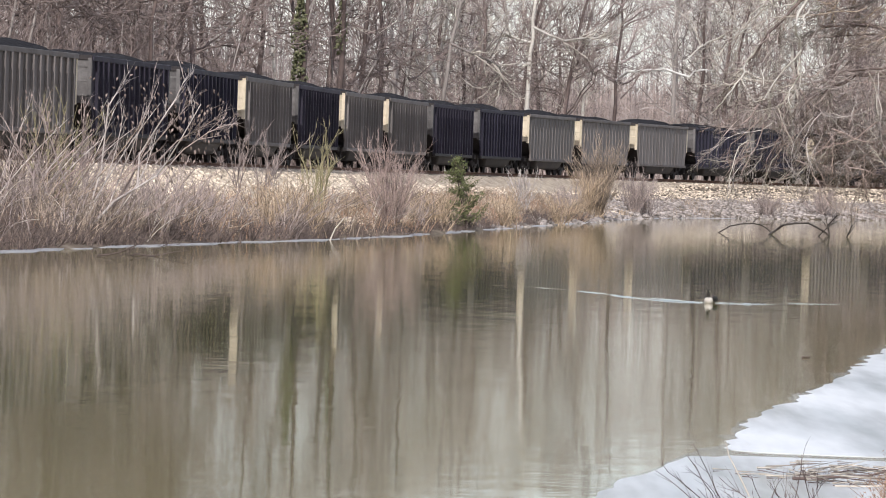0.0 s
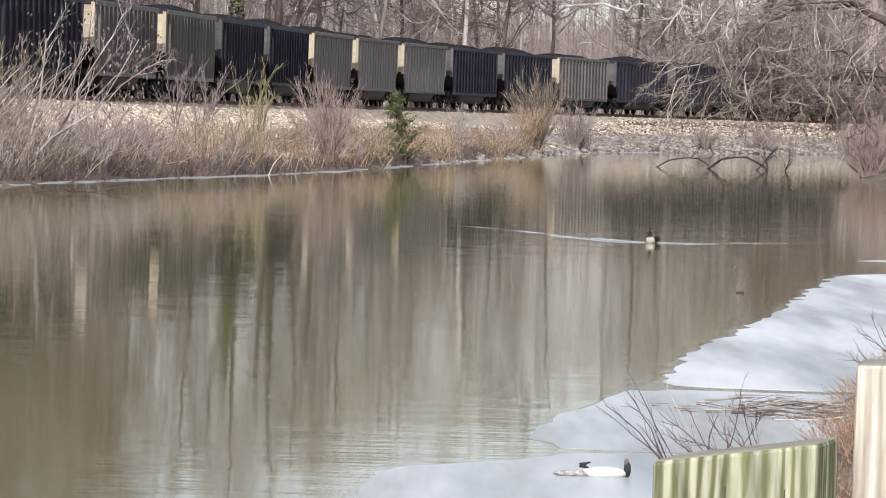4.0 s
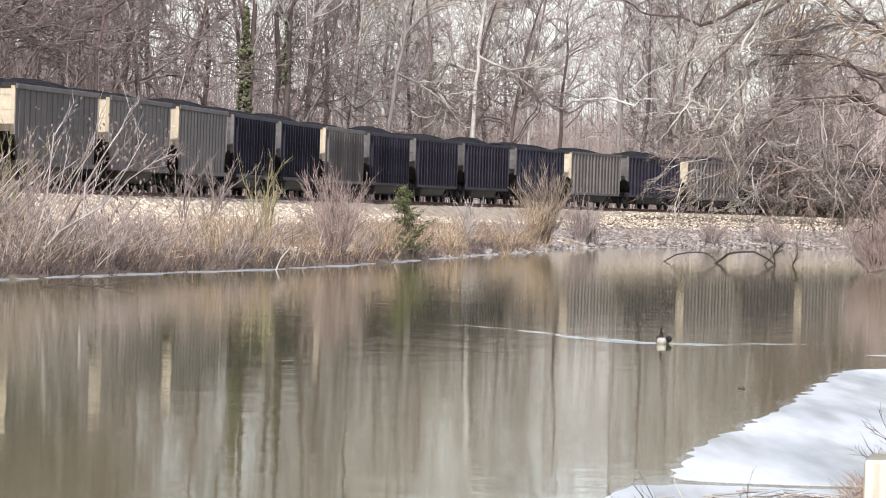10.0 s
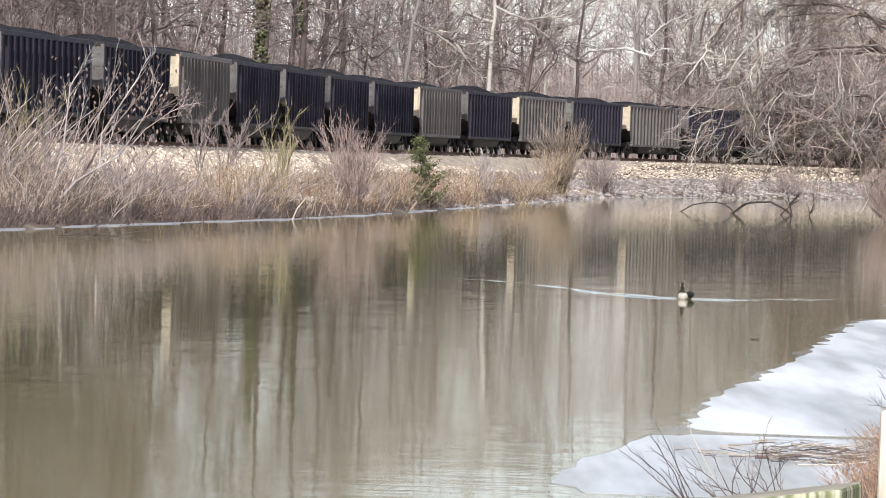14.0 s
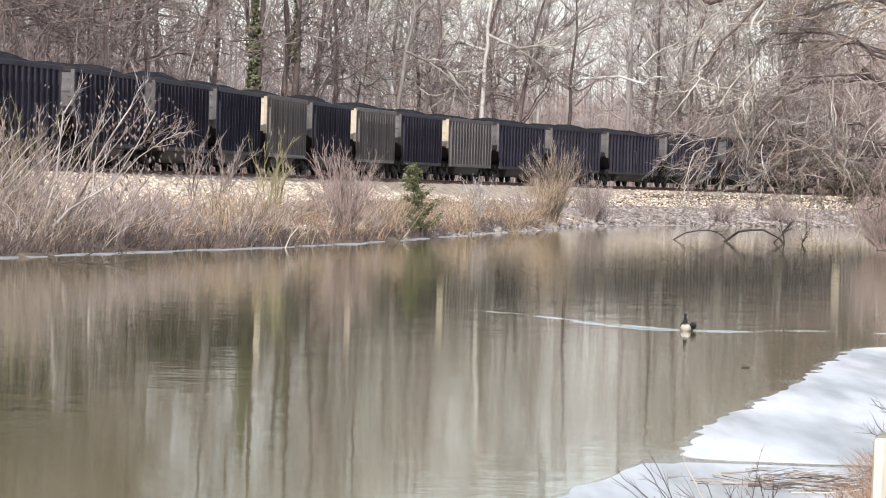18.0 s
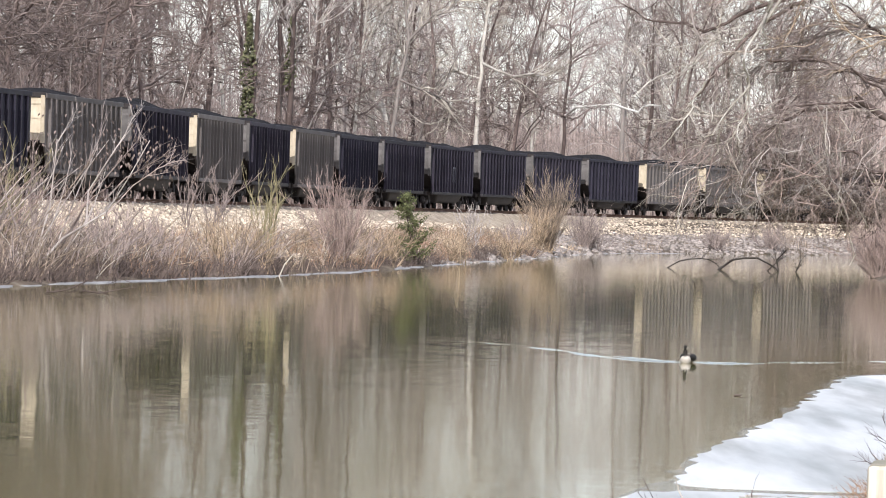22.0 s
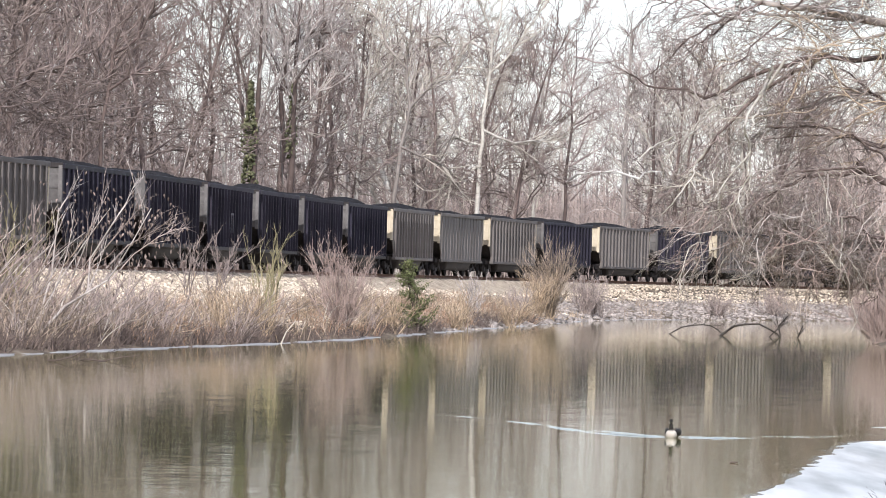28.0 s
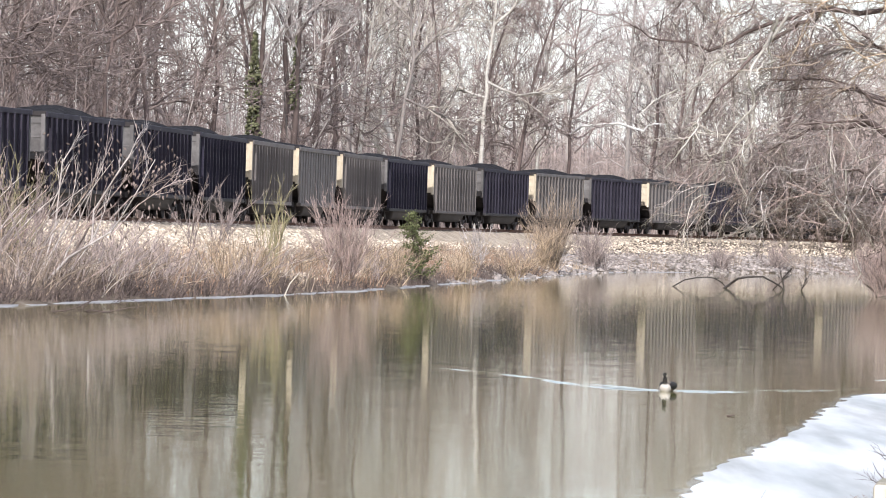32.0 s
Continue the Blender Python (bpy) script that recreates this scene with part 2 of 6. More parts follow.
def water_material():
    m = bpy.data.materials.new("murky canal water")
    m.use_nodes = True
    n, l = m.node_tree.nodes, m.node_tree.links
    p = n["Principled BSDF"]
    p.inputs["Roughness"].default_value, p.inputs["IOR"].default_value = 0.034, 1.30
    p.inputs["Specular IOR Level"].default_value = 0.5
    co = n.new("ShaderNodeTexCoord")
    silt = n.new("ShaderNodeTexNoise")
    silt.inputs["Scale"].default_value, silt.inputs["Detail"].default_value = 0.05, 4
    l.new(co.outputs["Object"], silt.inputs["Vector"])
    ramp = n.new("ShaderNodeValToRGB")
    ramp.color_ramp.elements[0].color, ramp.color_ramp.elements[1].color = (0.122, 0.120, 0.036, 1), (0.162, 0.158, 0.052, 1)
    l.new(silt.outputs["Fac"], ramp.inputs[0]), l.new(ramp.outputs[0], p.inputs["Base Color"])
    last = None
    for scale, stretch, strength, dist in ((1.0, (0.7, 0.28, 1), 0.17, 0.03), (2.0, (0.5, 0.8, 1), 0.085, 0.02), (6.0, (0.35, 1.0, 1), 0.09, 0.010), (3.0, (1.0, 0.3, 1), 0.08, 0.004)):
        mp, t, u = n.new("ShaderNodeMapping"), n.new("ShaderNodeTexNoise"), n.new("ShaderNodeBump")
        mp.inputs["Scale"].default_value = stretch
        t.inputs["Scale"].default_value, t.inputs["Detail"].default_value = scale, 2
        u.inputs["Strength"].default_value, u.inputs["Distance"].default_value = strength, dist
        l.new(co.outputs["Object"], mp.inputs[0]), l.new(mp.outputs[0], t.inputs["Vector"]), l.new(t.outputs["Fac"], u.inputs["Height"])
        if last:
            l.new(last, u.inputs["Normal"])
        last = u.outputs[0]
    l.new(last, p.inputs["Normal"])
    return m


WATER = water_material()


def ice_material(name, whole, alpha_low, alpha_high):
    """Cloudy ice through which the dark water shows where it is thin."""
    m = material(name, (0.52, 0.53, 0.515), (0.73, 0.74, 0.725), 0.5, whole, 0.15, 6, spots=(0.31, 0.335, 0.32), spot_scale=0.9, spot_amount=0.7, specular=0.4, stretch=(1, 0.1, 1))
    n, l = m.node_tree.nodes, m.node_tree.links
    co, mp, t, r = n.new("ShaderNodeTexCoord"), n.new("ShaderNodeMapping"), n.new("ShaderNodeTexNoise"), n.new("ShaderNodeMapRange")
    mp.inputs["Scale"].default_value = (1, 0.09, 1)
    t.inputs["Scale"].default_value, t.inputs["Detail"].default_value = 1.1, 5
    r.inputs[1].default_value, r.inputs[2].default_value = 0.36, 0.58
    r.inputs[3].default_value, r.inputs[4].default_value = alpha_low, alpha_high
    l.new(co.outputs["Object"], mp.inputs[0]), l.new(mp.outputs[0], t.inputs["Vector"]), l.new(t.outputs["Fac"], r.inputs[0])
    l.new(r.outputs[0], n["Principled BSDF"].inputs["Alpha"])
    return m


ICE, GREY_ICE, THIN_ICE = ice_material("cloudy white ice", 0.4, 0.66, 1.0), ice_material("greyish thin ice", 0.3, 0.5, 0.9), ice_material("thin clear ice", 0.25, 0.0, 0.2)

# ---- the line of the track, seen from above ----
CAR_PITCH, CAR_BODY, RAIL_TOP = 16.2, 13.9, 2.40
STEP = 1.0
ALONG = np.arange(-700.0, 1000.0, STEP)
_u = np.clip(ALONG / 200, -0.15, 1.25)
HEADING = 0.13043546 - 0.36839603 * _u + 1.15068977 * _u ** 2 - 0.56881596 * _u ** 3
LINE_X, LINE_Y = np.cumsum(np.sin(HEADING)) * STEP, np.cumsum(np.cos(HEADING)) * STEP
_zero = int(np.argmin(abs(ALONG)))
LINE_X += -14.9037 - LINE_X[_zero]
LINE_Y += 192.0593 - LINE_Y[_zero]


def on_track(s, side=0.0):
    """Place and heading at s metres along the track, side metres towards the water."""
    h = float(np.interp(s, ALONG, HEADING))
    return (float(np.interp(s, ALONG, LINE_X)) + side * math.cos(h), float(np.interp(s, ALONG, LINE_Y)) - side * math.sin(h), h)


def smooth(a, b, x):
    t = np.clip((x - a) / (b - a), 0, 1)
    return t * t * (3 - 2 * t)


SHORE_Y = [-200, 60, 124, 147, 167, 198, 224, 265, 296, 317, 333, 347, 358, 450, 700]
SHORE_W = [17, 16, 15.3, 13.8, 13.0, 12.2, 11.9, 12.0, 10.4, 9.6, 11.2, 12.6, 13.8, 14.5, 15]
NEAR_Y = [-300, -100, 0, 14, 22, 30, 34, 40, 44, 54, 64, 100, 150, 222, 260, 300, 340, 380, 450, 600, 1000]
NEAR_X = [-60, -22, -2.5, -1, 0.9, 2.35, 2.75, 3.2, 3.7, 5.0, 6.4, 11, 15.5, 18.6, 24, 30, 38, 50, 78, 135, 290]


def wobble(x, y):
    return (np.sin(x * 0.9 + y * 0.31) + np.sin(x * 0.37 - y * 0.57 + 1.3) + 0.6 * np.sin(x * 1.9 + y * 1.3)) / 2.6


def side_of_track(x, y):
    """Metres from the centre line, positive towards the water, and the metres along."""
    x, y = np.asarray(x, float), np.asarray(y, float)
    best = np.full(x.shape, 1e9)
    side, along = np.zeros(x.shape), np.zeros(x.shape)
    for i in list(range(0, 480, 24)) + list(range(480, 1150, 4)) + list(range(1150, len(ALONG), 20)):
        dx, dy = x - LINE_X[i], y - LINE_Y[i]
        d = dx * dx + dy * dy
        near = d < best
        best = np.where(near, d, best)
        c, s = math.cos(HEADING[i]), math.sin(HEADING[i])
        side = np.where(near, dx * c - dy * s, side)
        along = np.where(near, ALONG[i] + dx * s + dy * c, along)
    return side, along


def ground_height(x, y):
    x, y = np.asarray(x, float), np.asarray(y, float)
    d, _ = side_of_track(x, y)
    w = np.interp(y, SHORE_Y, SHORE_W) + 0.25 * wobble(x * 1.3, y)
    rough = wobble(x, y)
    bank = np.interp(d / w, [0, 0.13, 0.24, 0.45, 0.8, 0.95, 1.0, 1.06, 1.2], [2.12, 2.12, 1.6, 1.15, 0.5, 0.16, 0.0, -0.35, -1.2])
    bank = bank + 0.10 * rough * smooth(0.25, 0.5, d / w)
    behind = np.interp(-d, [0, 1.6, 2.9, 4.0, 9, 30, 120], [2.12, 2.12, 1.6, 1.45, 2.0, 2.8, 5.0]) + 0.18 * rough * smooth(3, 8, -d)
    far = np.where(d > 0, bank, behind)
    n = x - np.interp(y, NEAR_Y, NEAR_X) + 0.15 * rough
    near = np.interp(n, [-3, -0.6, 0, 0.6, 3, 12, 60], [-1.2, -0.3, 0.0, 0.22, 0.72, 0.95, 2.5]) + 0.06 * rough
    return np.maximum(far, near)


# ---- meshes ----


def mesh_object(name, verts, faces, mat, parent=None, label="", smooth_shade=False):
    me = bpy.data.meshes.new(name)
    if isinstance(faces, np.ndarray):
        v = np.asarray(verts, np.float32)
        k = faces.shape[1]
        me.vertices.add(len(v)), me.loops.add(faces.size), me.polygons.add(len(faces))
        me.vertices.foreach_set("co", v.ravel())
        me.loops.foreach_set("vertex_index", faces.astype(np.int32).ravel())
        me.polygons.foreach_set("loop_start", np.arange(0, faces.size, k, dtype=np.int32))
        me.update(calc_edges=True)
    else:
        me.from_pydata([tuple(v) for v in verts], [], faces)
        me.update()
    if smooth_shade:
        me.polygons.foreach_set("use_smooth", np.ones(len(me.polygons), bool))
    me.materials.append(mat)
    ob = new(name, me)
    ob.parent = parent
    if label:
        ob["label"] = label
    return ob


def part(name, bm, mat, parent, label="", smooth_shade=False):
    me = bpy.data.meshes.new(name)
    bm.to_mesh(me)
    bm.free()
    if smooth_shade:
        me.polygons.foreach_set("use_smooth", np.ones(len(me.polygons), bool))
    me.materials.append(mat)
    ob = new(name, me)
    ob.parent = parent
    if label:
        ob["label"] = label
    return ob


def twin(ob, parent, m=None):
    """Another part on the same mesh."""
    o = new(ob.name.split(".")[0], ob.data)
    o.parent = parent
    if m is not None:
        o.matrix_basis = m
    if "label" in ob:
        o["label"] = ob["label"]
    return o


def thing(name, label, category, group="", at=None):
    ob = new(name)
    tagged(ob, label, category, group)
    if at is not None:
        ob.matrix_basis = at
    return ob


def box(bm, x0, x1, y0, y1, z0, z1, bevel=0.0):
    r = bmesh.ops.create_cube(bm, size=1, matrix=Matrix.LocRotScale(((x0 + x1) / 2, (y0 + y1) / 2, (z0 + z1) / 2), None, (x1 - x0, y1 - y0, z1 - z0)))
    if bevel:
        edges = list({e for v in r["verts"] for e in v.link_edges})
        bmesh.ops.bevel(bm, geom=edges, offset=bevel, segments=2, affect="EDGES", profile=0.5)
    return r["verts"]


def frustums(p0, p1, r0, r1, sides=3):
    """Tapered prisms from p0 to p1, one a row: vertices and triangles."""
    p0, p1, r0, r1 = (np.asarray(a, float) for a in (p0, p1, r0, r1))
    d = p1 - p0
    d /= np.maximum(np.linalg.norm(d, axis=1, keepdims=True), 1e-9)
    helper = np.where(abs(d[:, 2:3]) > 0.8, [[1.0, 0, 0]], [[0, 0, 1.0]])
    a = np.cross(d, helper)
    a /= np.linalg.norm(a, axis=1, keepdims=True)
    b = np.cross(d, a)
    k = len(p0)
    ang = np.arange(sides) * 2 * math.pi / sides
    ring = np.cos(ang)[None, :, None] * a[:, None, :] + np.sin(ang)[None, :, None] * b[:, None, :]
    v = np.concatenate([p0[:, None] + ring * r0[:, None, None], p1[:, None] + ring * r1[:, None, None]], 1).reshape(-1, 3)
    base = (np.arange(k) * 2 * sides)[:, None]
    tris = []
    for i in range(sides):
        j = (i + 1) % sides
        tris.append(np.concatenate([base + i, base + j, base + sides + j], 1))
        tris.append(np.concatenate([base + i, base + sides + j, base + sides + i], 1))
    return v, np.stack(tris, 1).reshape(-1, 3)


def spikes(p0, p1, r):
    """Three-sided thorns, one a row, that end in a point."""
    p0, p1, r = (np.asarray(a, float) for a in (p0, p1, r))
    d = p1 - p0
    d /= np.maximum(np.linalg.norm(d, axis=1, keepdims=True), 1e-9)
    helper = np.where(abs(d[:, 2:3]) > 0.8, [[1.0, 0, 0]], [[0, 0, 1.0]])
    a = np.cross(d, helper)
    a /= np.linalg.norm(a, axis=1, keepdims=True)
    b = np.cross(d, a)
    c, s = -0.5, 0.8660254
    v = np.stack([p0 + a * r[:, None], p0 + (a * c + b * s) * r[:, None], p0 + (a * c - b * s) * r[:, None], p1], 1).reshape(-1, 3)
    base = (np.arange(len(p0)) * 4)[:, None]
    f = np.stack([np.concatenate([base + i, base + j, base + 3], 1) for i, j in ((0, 1), (1, 2), (2, 0))], 1).reshape(-1, 3)
    return v, f


def merged(pieces):
    verts, faces, at = [], [], 0
    for v, f in pieces:
        verts.append(v), faces.append(f + at)
        at += len(v)
    return np.concatenate(verts), np.concatenate(faces)


class Twigs:
    """Collects straight pieces of wood and turns them into one mesh."""

    def __init__(self):
        self.rows, self.thorns = {}, []

    def limb(self, points, r0, r1, sides=4):
        k = len(points) - 1
        for i in range(k):
            ra, rb = r0 + (r1 - r0) * i / k, r0 + (r1 - r0) * (i + 1) / k
            a, b = np.asarray(points[i]), np.asarray(points[i + 1])
            self.rows.setdefault(sides, []).append((*a, *(b + (b - a) * 0.06), ra, rb))

    def thorn(self, a, b, r):
        self.thorns.append((*a, *b, r))

    def mesh(self):
        out = []
        for sides, rows in self.rows.items():
            q = np.array(rows)
            out.append(frustums(q[:, :3], q[:, 3:6], q[:, 6], q[:, 7], sides))
        if self.thorns:
            q = np.array(self.thorns)
            out.append(spikes(q[:, :3], q[:, 3:6], q[:, 6]))
        return merged(out)


def unit(v):
    v = np.asarray(v, float)
    return v / max(np.linalg.norm(v), 1e-9)


def crooked(rng, start, way, length, steps, bend, lift=0.0):
    """Points of a branch that wanders."""
    pts, d = [np.asarray(start, float)], unit(way)
    for _ in range(steps):
        d = unit(d + rng.normal(0, bend, 3) + np.array([0, 0, lift]))
        pts.append(pts[-1] + d * length / steps)
    return pts


def sideways(rng, d, spread):
    q = unit(np.cross(d, rng.normal(0, 1, 3)))
    return unit(d * math.cos(spread) + q * math.sin(spread))


def clad(rng, tw, pts, reach, count, thick, spread=0.75, lift=0.1, forks=2):
    """Twigs with forks along a branch."""
    pts = [np.asarray(p) for p in pts]
    for _ in range(count):
        k = rng.uniform(0.15, 1.0) * (len(pts) - 1)
        i = min(int(k), len(pts) - 2)
        a = pts[i] + (pts[i + 1] - pts[i]) * (k - i)
        d = sideways(rng, unit(pts[i + 1] - pts[i]), rng.uniform(0.3, 1) * spread)
        d = unit(d + np.array([0, 0, lift]))
        n = reach * rng.uniform(0.5, 1.2)
        b = a + d * n
        tw.thorn(a, b, thick)
        for _ in range(forks):
            c = a + d * n * rng.uniform(0.25, 0.8)
            e = unit(sideways(rng, d, rng.uniform(0.3, 0.8)) + np.array([0, 0, lift]))
            tw.thorn(c, c + e * n * rng.uniform(0.35, 0.7), thick * 0.75)


def bare_tree(rng, height, thick, limbs=13, boughs=6, twigs=9, twig=0.013, lean=0.05, low=0.25, spread=0.8, crook=0.09):
    """A leafless tree: the wood of the trunk and of the crown."""
    trunk, crown = Twigs(), Twigs()
    line = crooked(rng, (0, 0, -0.3), (rng.normal(0, lean), rng.normal(0, lean), 1), height * 0.95, 12, crook * 0.6, 0.03)
    trunk.limb(line, thick, thick * 0.16, 8)
    trunk.limb([line[0] + np.array([0, 0, -0.1]), line[0] + np.array([0, 0, 0.9])], thick * 1.5, thick * 0.98, 8)
    for n in range(limbs):
        k = (low + (1 - low) * (n + rng.uniform(0, 0.8)) / limbs) * 11.6
        i = min(int(k), 11)
        a = line[i] + (line[i + 1] - line[i]) * (k - i)
        h = k / 12
        d = sideways(rng, unit(line[i + 1] - line[i]), rng.uniform(0.55, 1.1) * spread)
        long = height * rng.uniform(0.22, 0.42) * (1.15 - 0.65 * h)
        r = thick * (0.42 - 0.26 * h) * rng.uniform(0.7, 1.1)
        pts = crooked(rng, a, d, long, 6, crook * 2.0, 0.10)
        crown.limb(pts, r, r * 0.25, 5)
        for _ in range(boughs):
            m = rng.uniform(0.2, 0.98) * 6
            j = min(int(m), 5)
            b = pts[j] + (pts[j + 1] - pts[j]) * (m - j)
            e = sideways(rng, unit(pts[j + 1] - pts[j]), rng.uniform(0.4, 0.95))
            sub = crooked(rng, b, e, long * rng.uniform(0.3, 0.6), 3, crook * 2.4, 0.10)
            crown.limb(sub, max(r * 0.45, 0.034), max(r * 0.18, 0.02), 3)
            clad(rng, crown, sub, long * 0.3, twigs, twig, 0.85, 0.08, 2)
    return trunk.mesh(), crown.mesh()

# ---- the setting: ground, water, track bed ----


def spread_axis(lo, fine_lo, fine_hi, hi, step):
    fine = list(np.arange(fine_lo, fine_hi + 1e-6, step))
    up, d, x = [], step, fine[-1]
    while x < hi:
        d *= 1.35
        x += d
        up.append(x)
    down, d, x = [], step, fine[0]
    while x > lo:
        d *= 1.35
        x -= d
        down.append(x)
    return np.array(down[::-1] + fine + up)


def grid_faces(nx, ny):
    i = np.arange((nx - 1) * (ny - 1))
    a = (i // (nx - 1)) * nx + i % (nx - 1)
    return np.stack([a, a + 1, a + nx + 1, a + nx], 1)


def build_ground():
    xs, ys = spread_axis(-2500, -62, 72, 2500, 1.3), spread_axis(-800, 0, 470, 4500, 1.3)
    gx, gy = np.meshgrid(xs, ys)
    v = np.stack([gx, gy, ground_height(gx, gy)], 2).reshape(-1, 3)
    ob = mesh_object("ground", v, grid_faces(len(xs), len(ys)), EARTH, smooth_shade=True)
    tagged(ob, "leaf-strewn brown earth sloping down to the canal", "ground", kind="structure")
    xs, ys = np.linspace(-300, 300, 13), np.linspace(-750, 800, 32)
    gx, gy = np.meshgrid(xs, ys)
    v = np.stack([gx, gy, gx * 0], 2).reshape(-1, 3)
    ob = mesh_object("water", v, grid_faces(len(xs), len(ys)), WATER)
    tagged(ob, "still murky olive canal water reflecting bare woods", "water", kind="structure")


def ribbon(name, profile, s0, s1, step, mat, noise_amount=0.0):
    """A strip along the track with the given cross profile of (side, height)."""
    rng = np.random.default_rng(5)
    verts, k = [], len(profile)
    stops = np.arange(s0, s1, step)
    for s in stops:
        for d, z in profile:
            x, y, _ = on_track(s, d + rng.normal(0, noise_amount))
            verts.append((x, y, z + rng.normal(0, noise_amount)))
    return mesh_object(name, np.array(verts), grid_faces(k, len(stops)), mat, smooth_shade=noise_amount > 0)


def build_track():
    bed = ribbon("ballast_bed", [(-3.6, 1.35), (-2.9, 1.72), (-1.75, 2.17), (-0.8, 2.19), (0, 2.18), (0.8, 2.19), (1.75, 2.17), (2.4, 1.85), (3.0, 1.62), (3.9, 1.2)],
                 -690, 900, 1.0, BALLAST, 0.025)
    tagged(bed, "pale crushed stone ballast under the railway track", "track bed", kind="structure")
    for side in (-0.76, 0.76):
        p = [(side - 0.07, 2.20), (side - 0.07, 2.235), (side - 0.015, 2.25), (side - 0.015, 2.35), (side - 0.037, 2.36), (side - 0.037, 2.40),
             (side + 0.037, 2.40), (side + 0.037, 2.36), (side + 0.015, 2.35), (side + 0.015, 2.25), (side + 0.07, 2.235), (side + 0.07, 2.20)]
        tagged(ribbon("rail", p, -690, 900, 4.0, RUST), "rusty brown steel rail on the sleepers", "rail", "rails of the track")
    rows = [on_track(s) for s in np.arange(-100, 420, 0.55)]
    rng = np.random.default_rng(8)
    verts, faces = [], []
    for x, y, h in rows:
        c, s, at = math.cos(h), math.sin(h), len(verts)
        g, w = rng.normal(0, 0.03), 0.12
        for z in (2.1, 2.225):
            for d, a in ((-1.3, -w), (1.3, -w), (1.3, w), (-1.3, w)):
                verts.append((x + (d + g) * c + a * s, y - (d + g) * s + a * c, z))
        faces += [(at + 4, at + 5, at + 6, at + 7), (at, at + 1, at + 5, at + 4), (at + 1, at + 2, at + 6, at + 5), (at + 2, at + 3, at + 7, at + 6), (at + 3, at, at + 4, at + 7)]
    tagged(mesh_object("sleepers", np.array(verts), np.array(faces), TIE), "dark wooden sleepers half sunk in ballast", "sleepers", kind="stuff")


build_ground()
build_track()

# ---- the coal train ----
LIGHT_CARS = {-6, -3, -1, 0, 3, 4, 5, 8, 13, 15, 17, 24, 25, 26, 28, 30, 32, 35}
BLUE_CARS = {-4, 2, 6, 7, 12, 18, 23, 27}
FIRST_CAR, LAST_CAR = -9, 37


def heap(seed):
    """A load of coal, heaped over the sides."""
    rng = np.random.default_rng(seed)
    nx, ny = 13, 49
    xs, ys = np.linspace(-1.44, 1.44, nx), np.linspace(-6.95, 6.95, ny)
    peak, wide, tall = rng.uniform(-1.8, 1.8, 2), rng.uniform(4.0, 5.6, 2), rng.uniform(0.32, 0.54, 2)
    v = []
    for y in ys:
        for x in xs:
            along = max(tall[i] * max(0.0, 1 - abs((y - peak[i] - (i - 0.5) * 4.2) / wide[i]) ** 2.6) for i in range(2))
            across = max(0.0, 1 - abs(x / 1.44) ** 2.2)
            n = noise.fractal(Vector((x * 1.3, y * 0.9, seed * 3.1)), 0.8, 2.0, 4)
            v.append((x, y, 3.52 + along * across + 0.055 * n + 0.06 * across))
    return np.array(v), grid_faces(nx, ny)


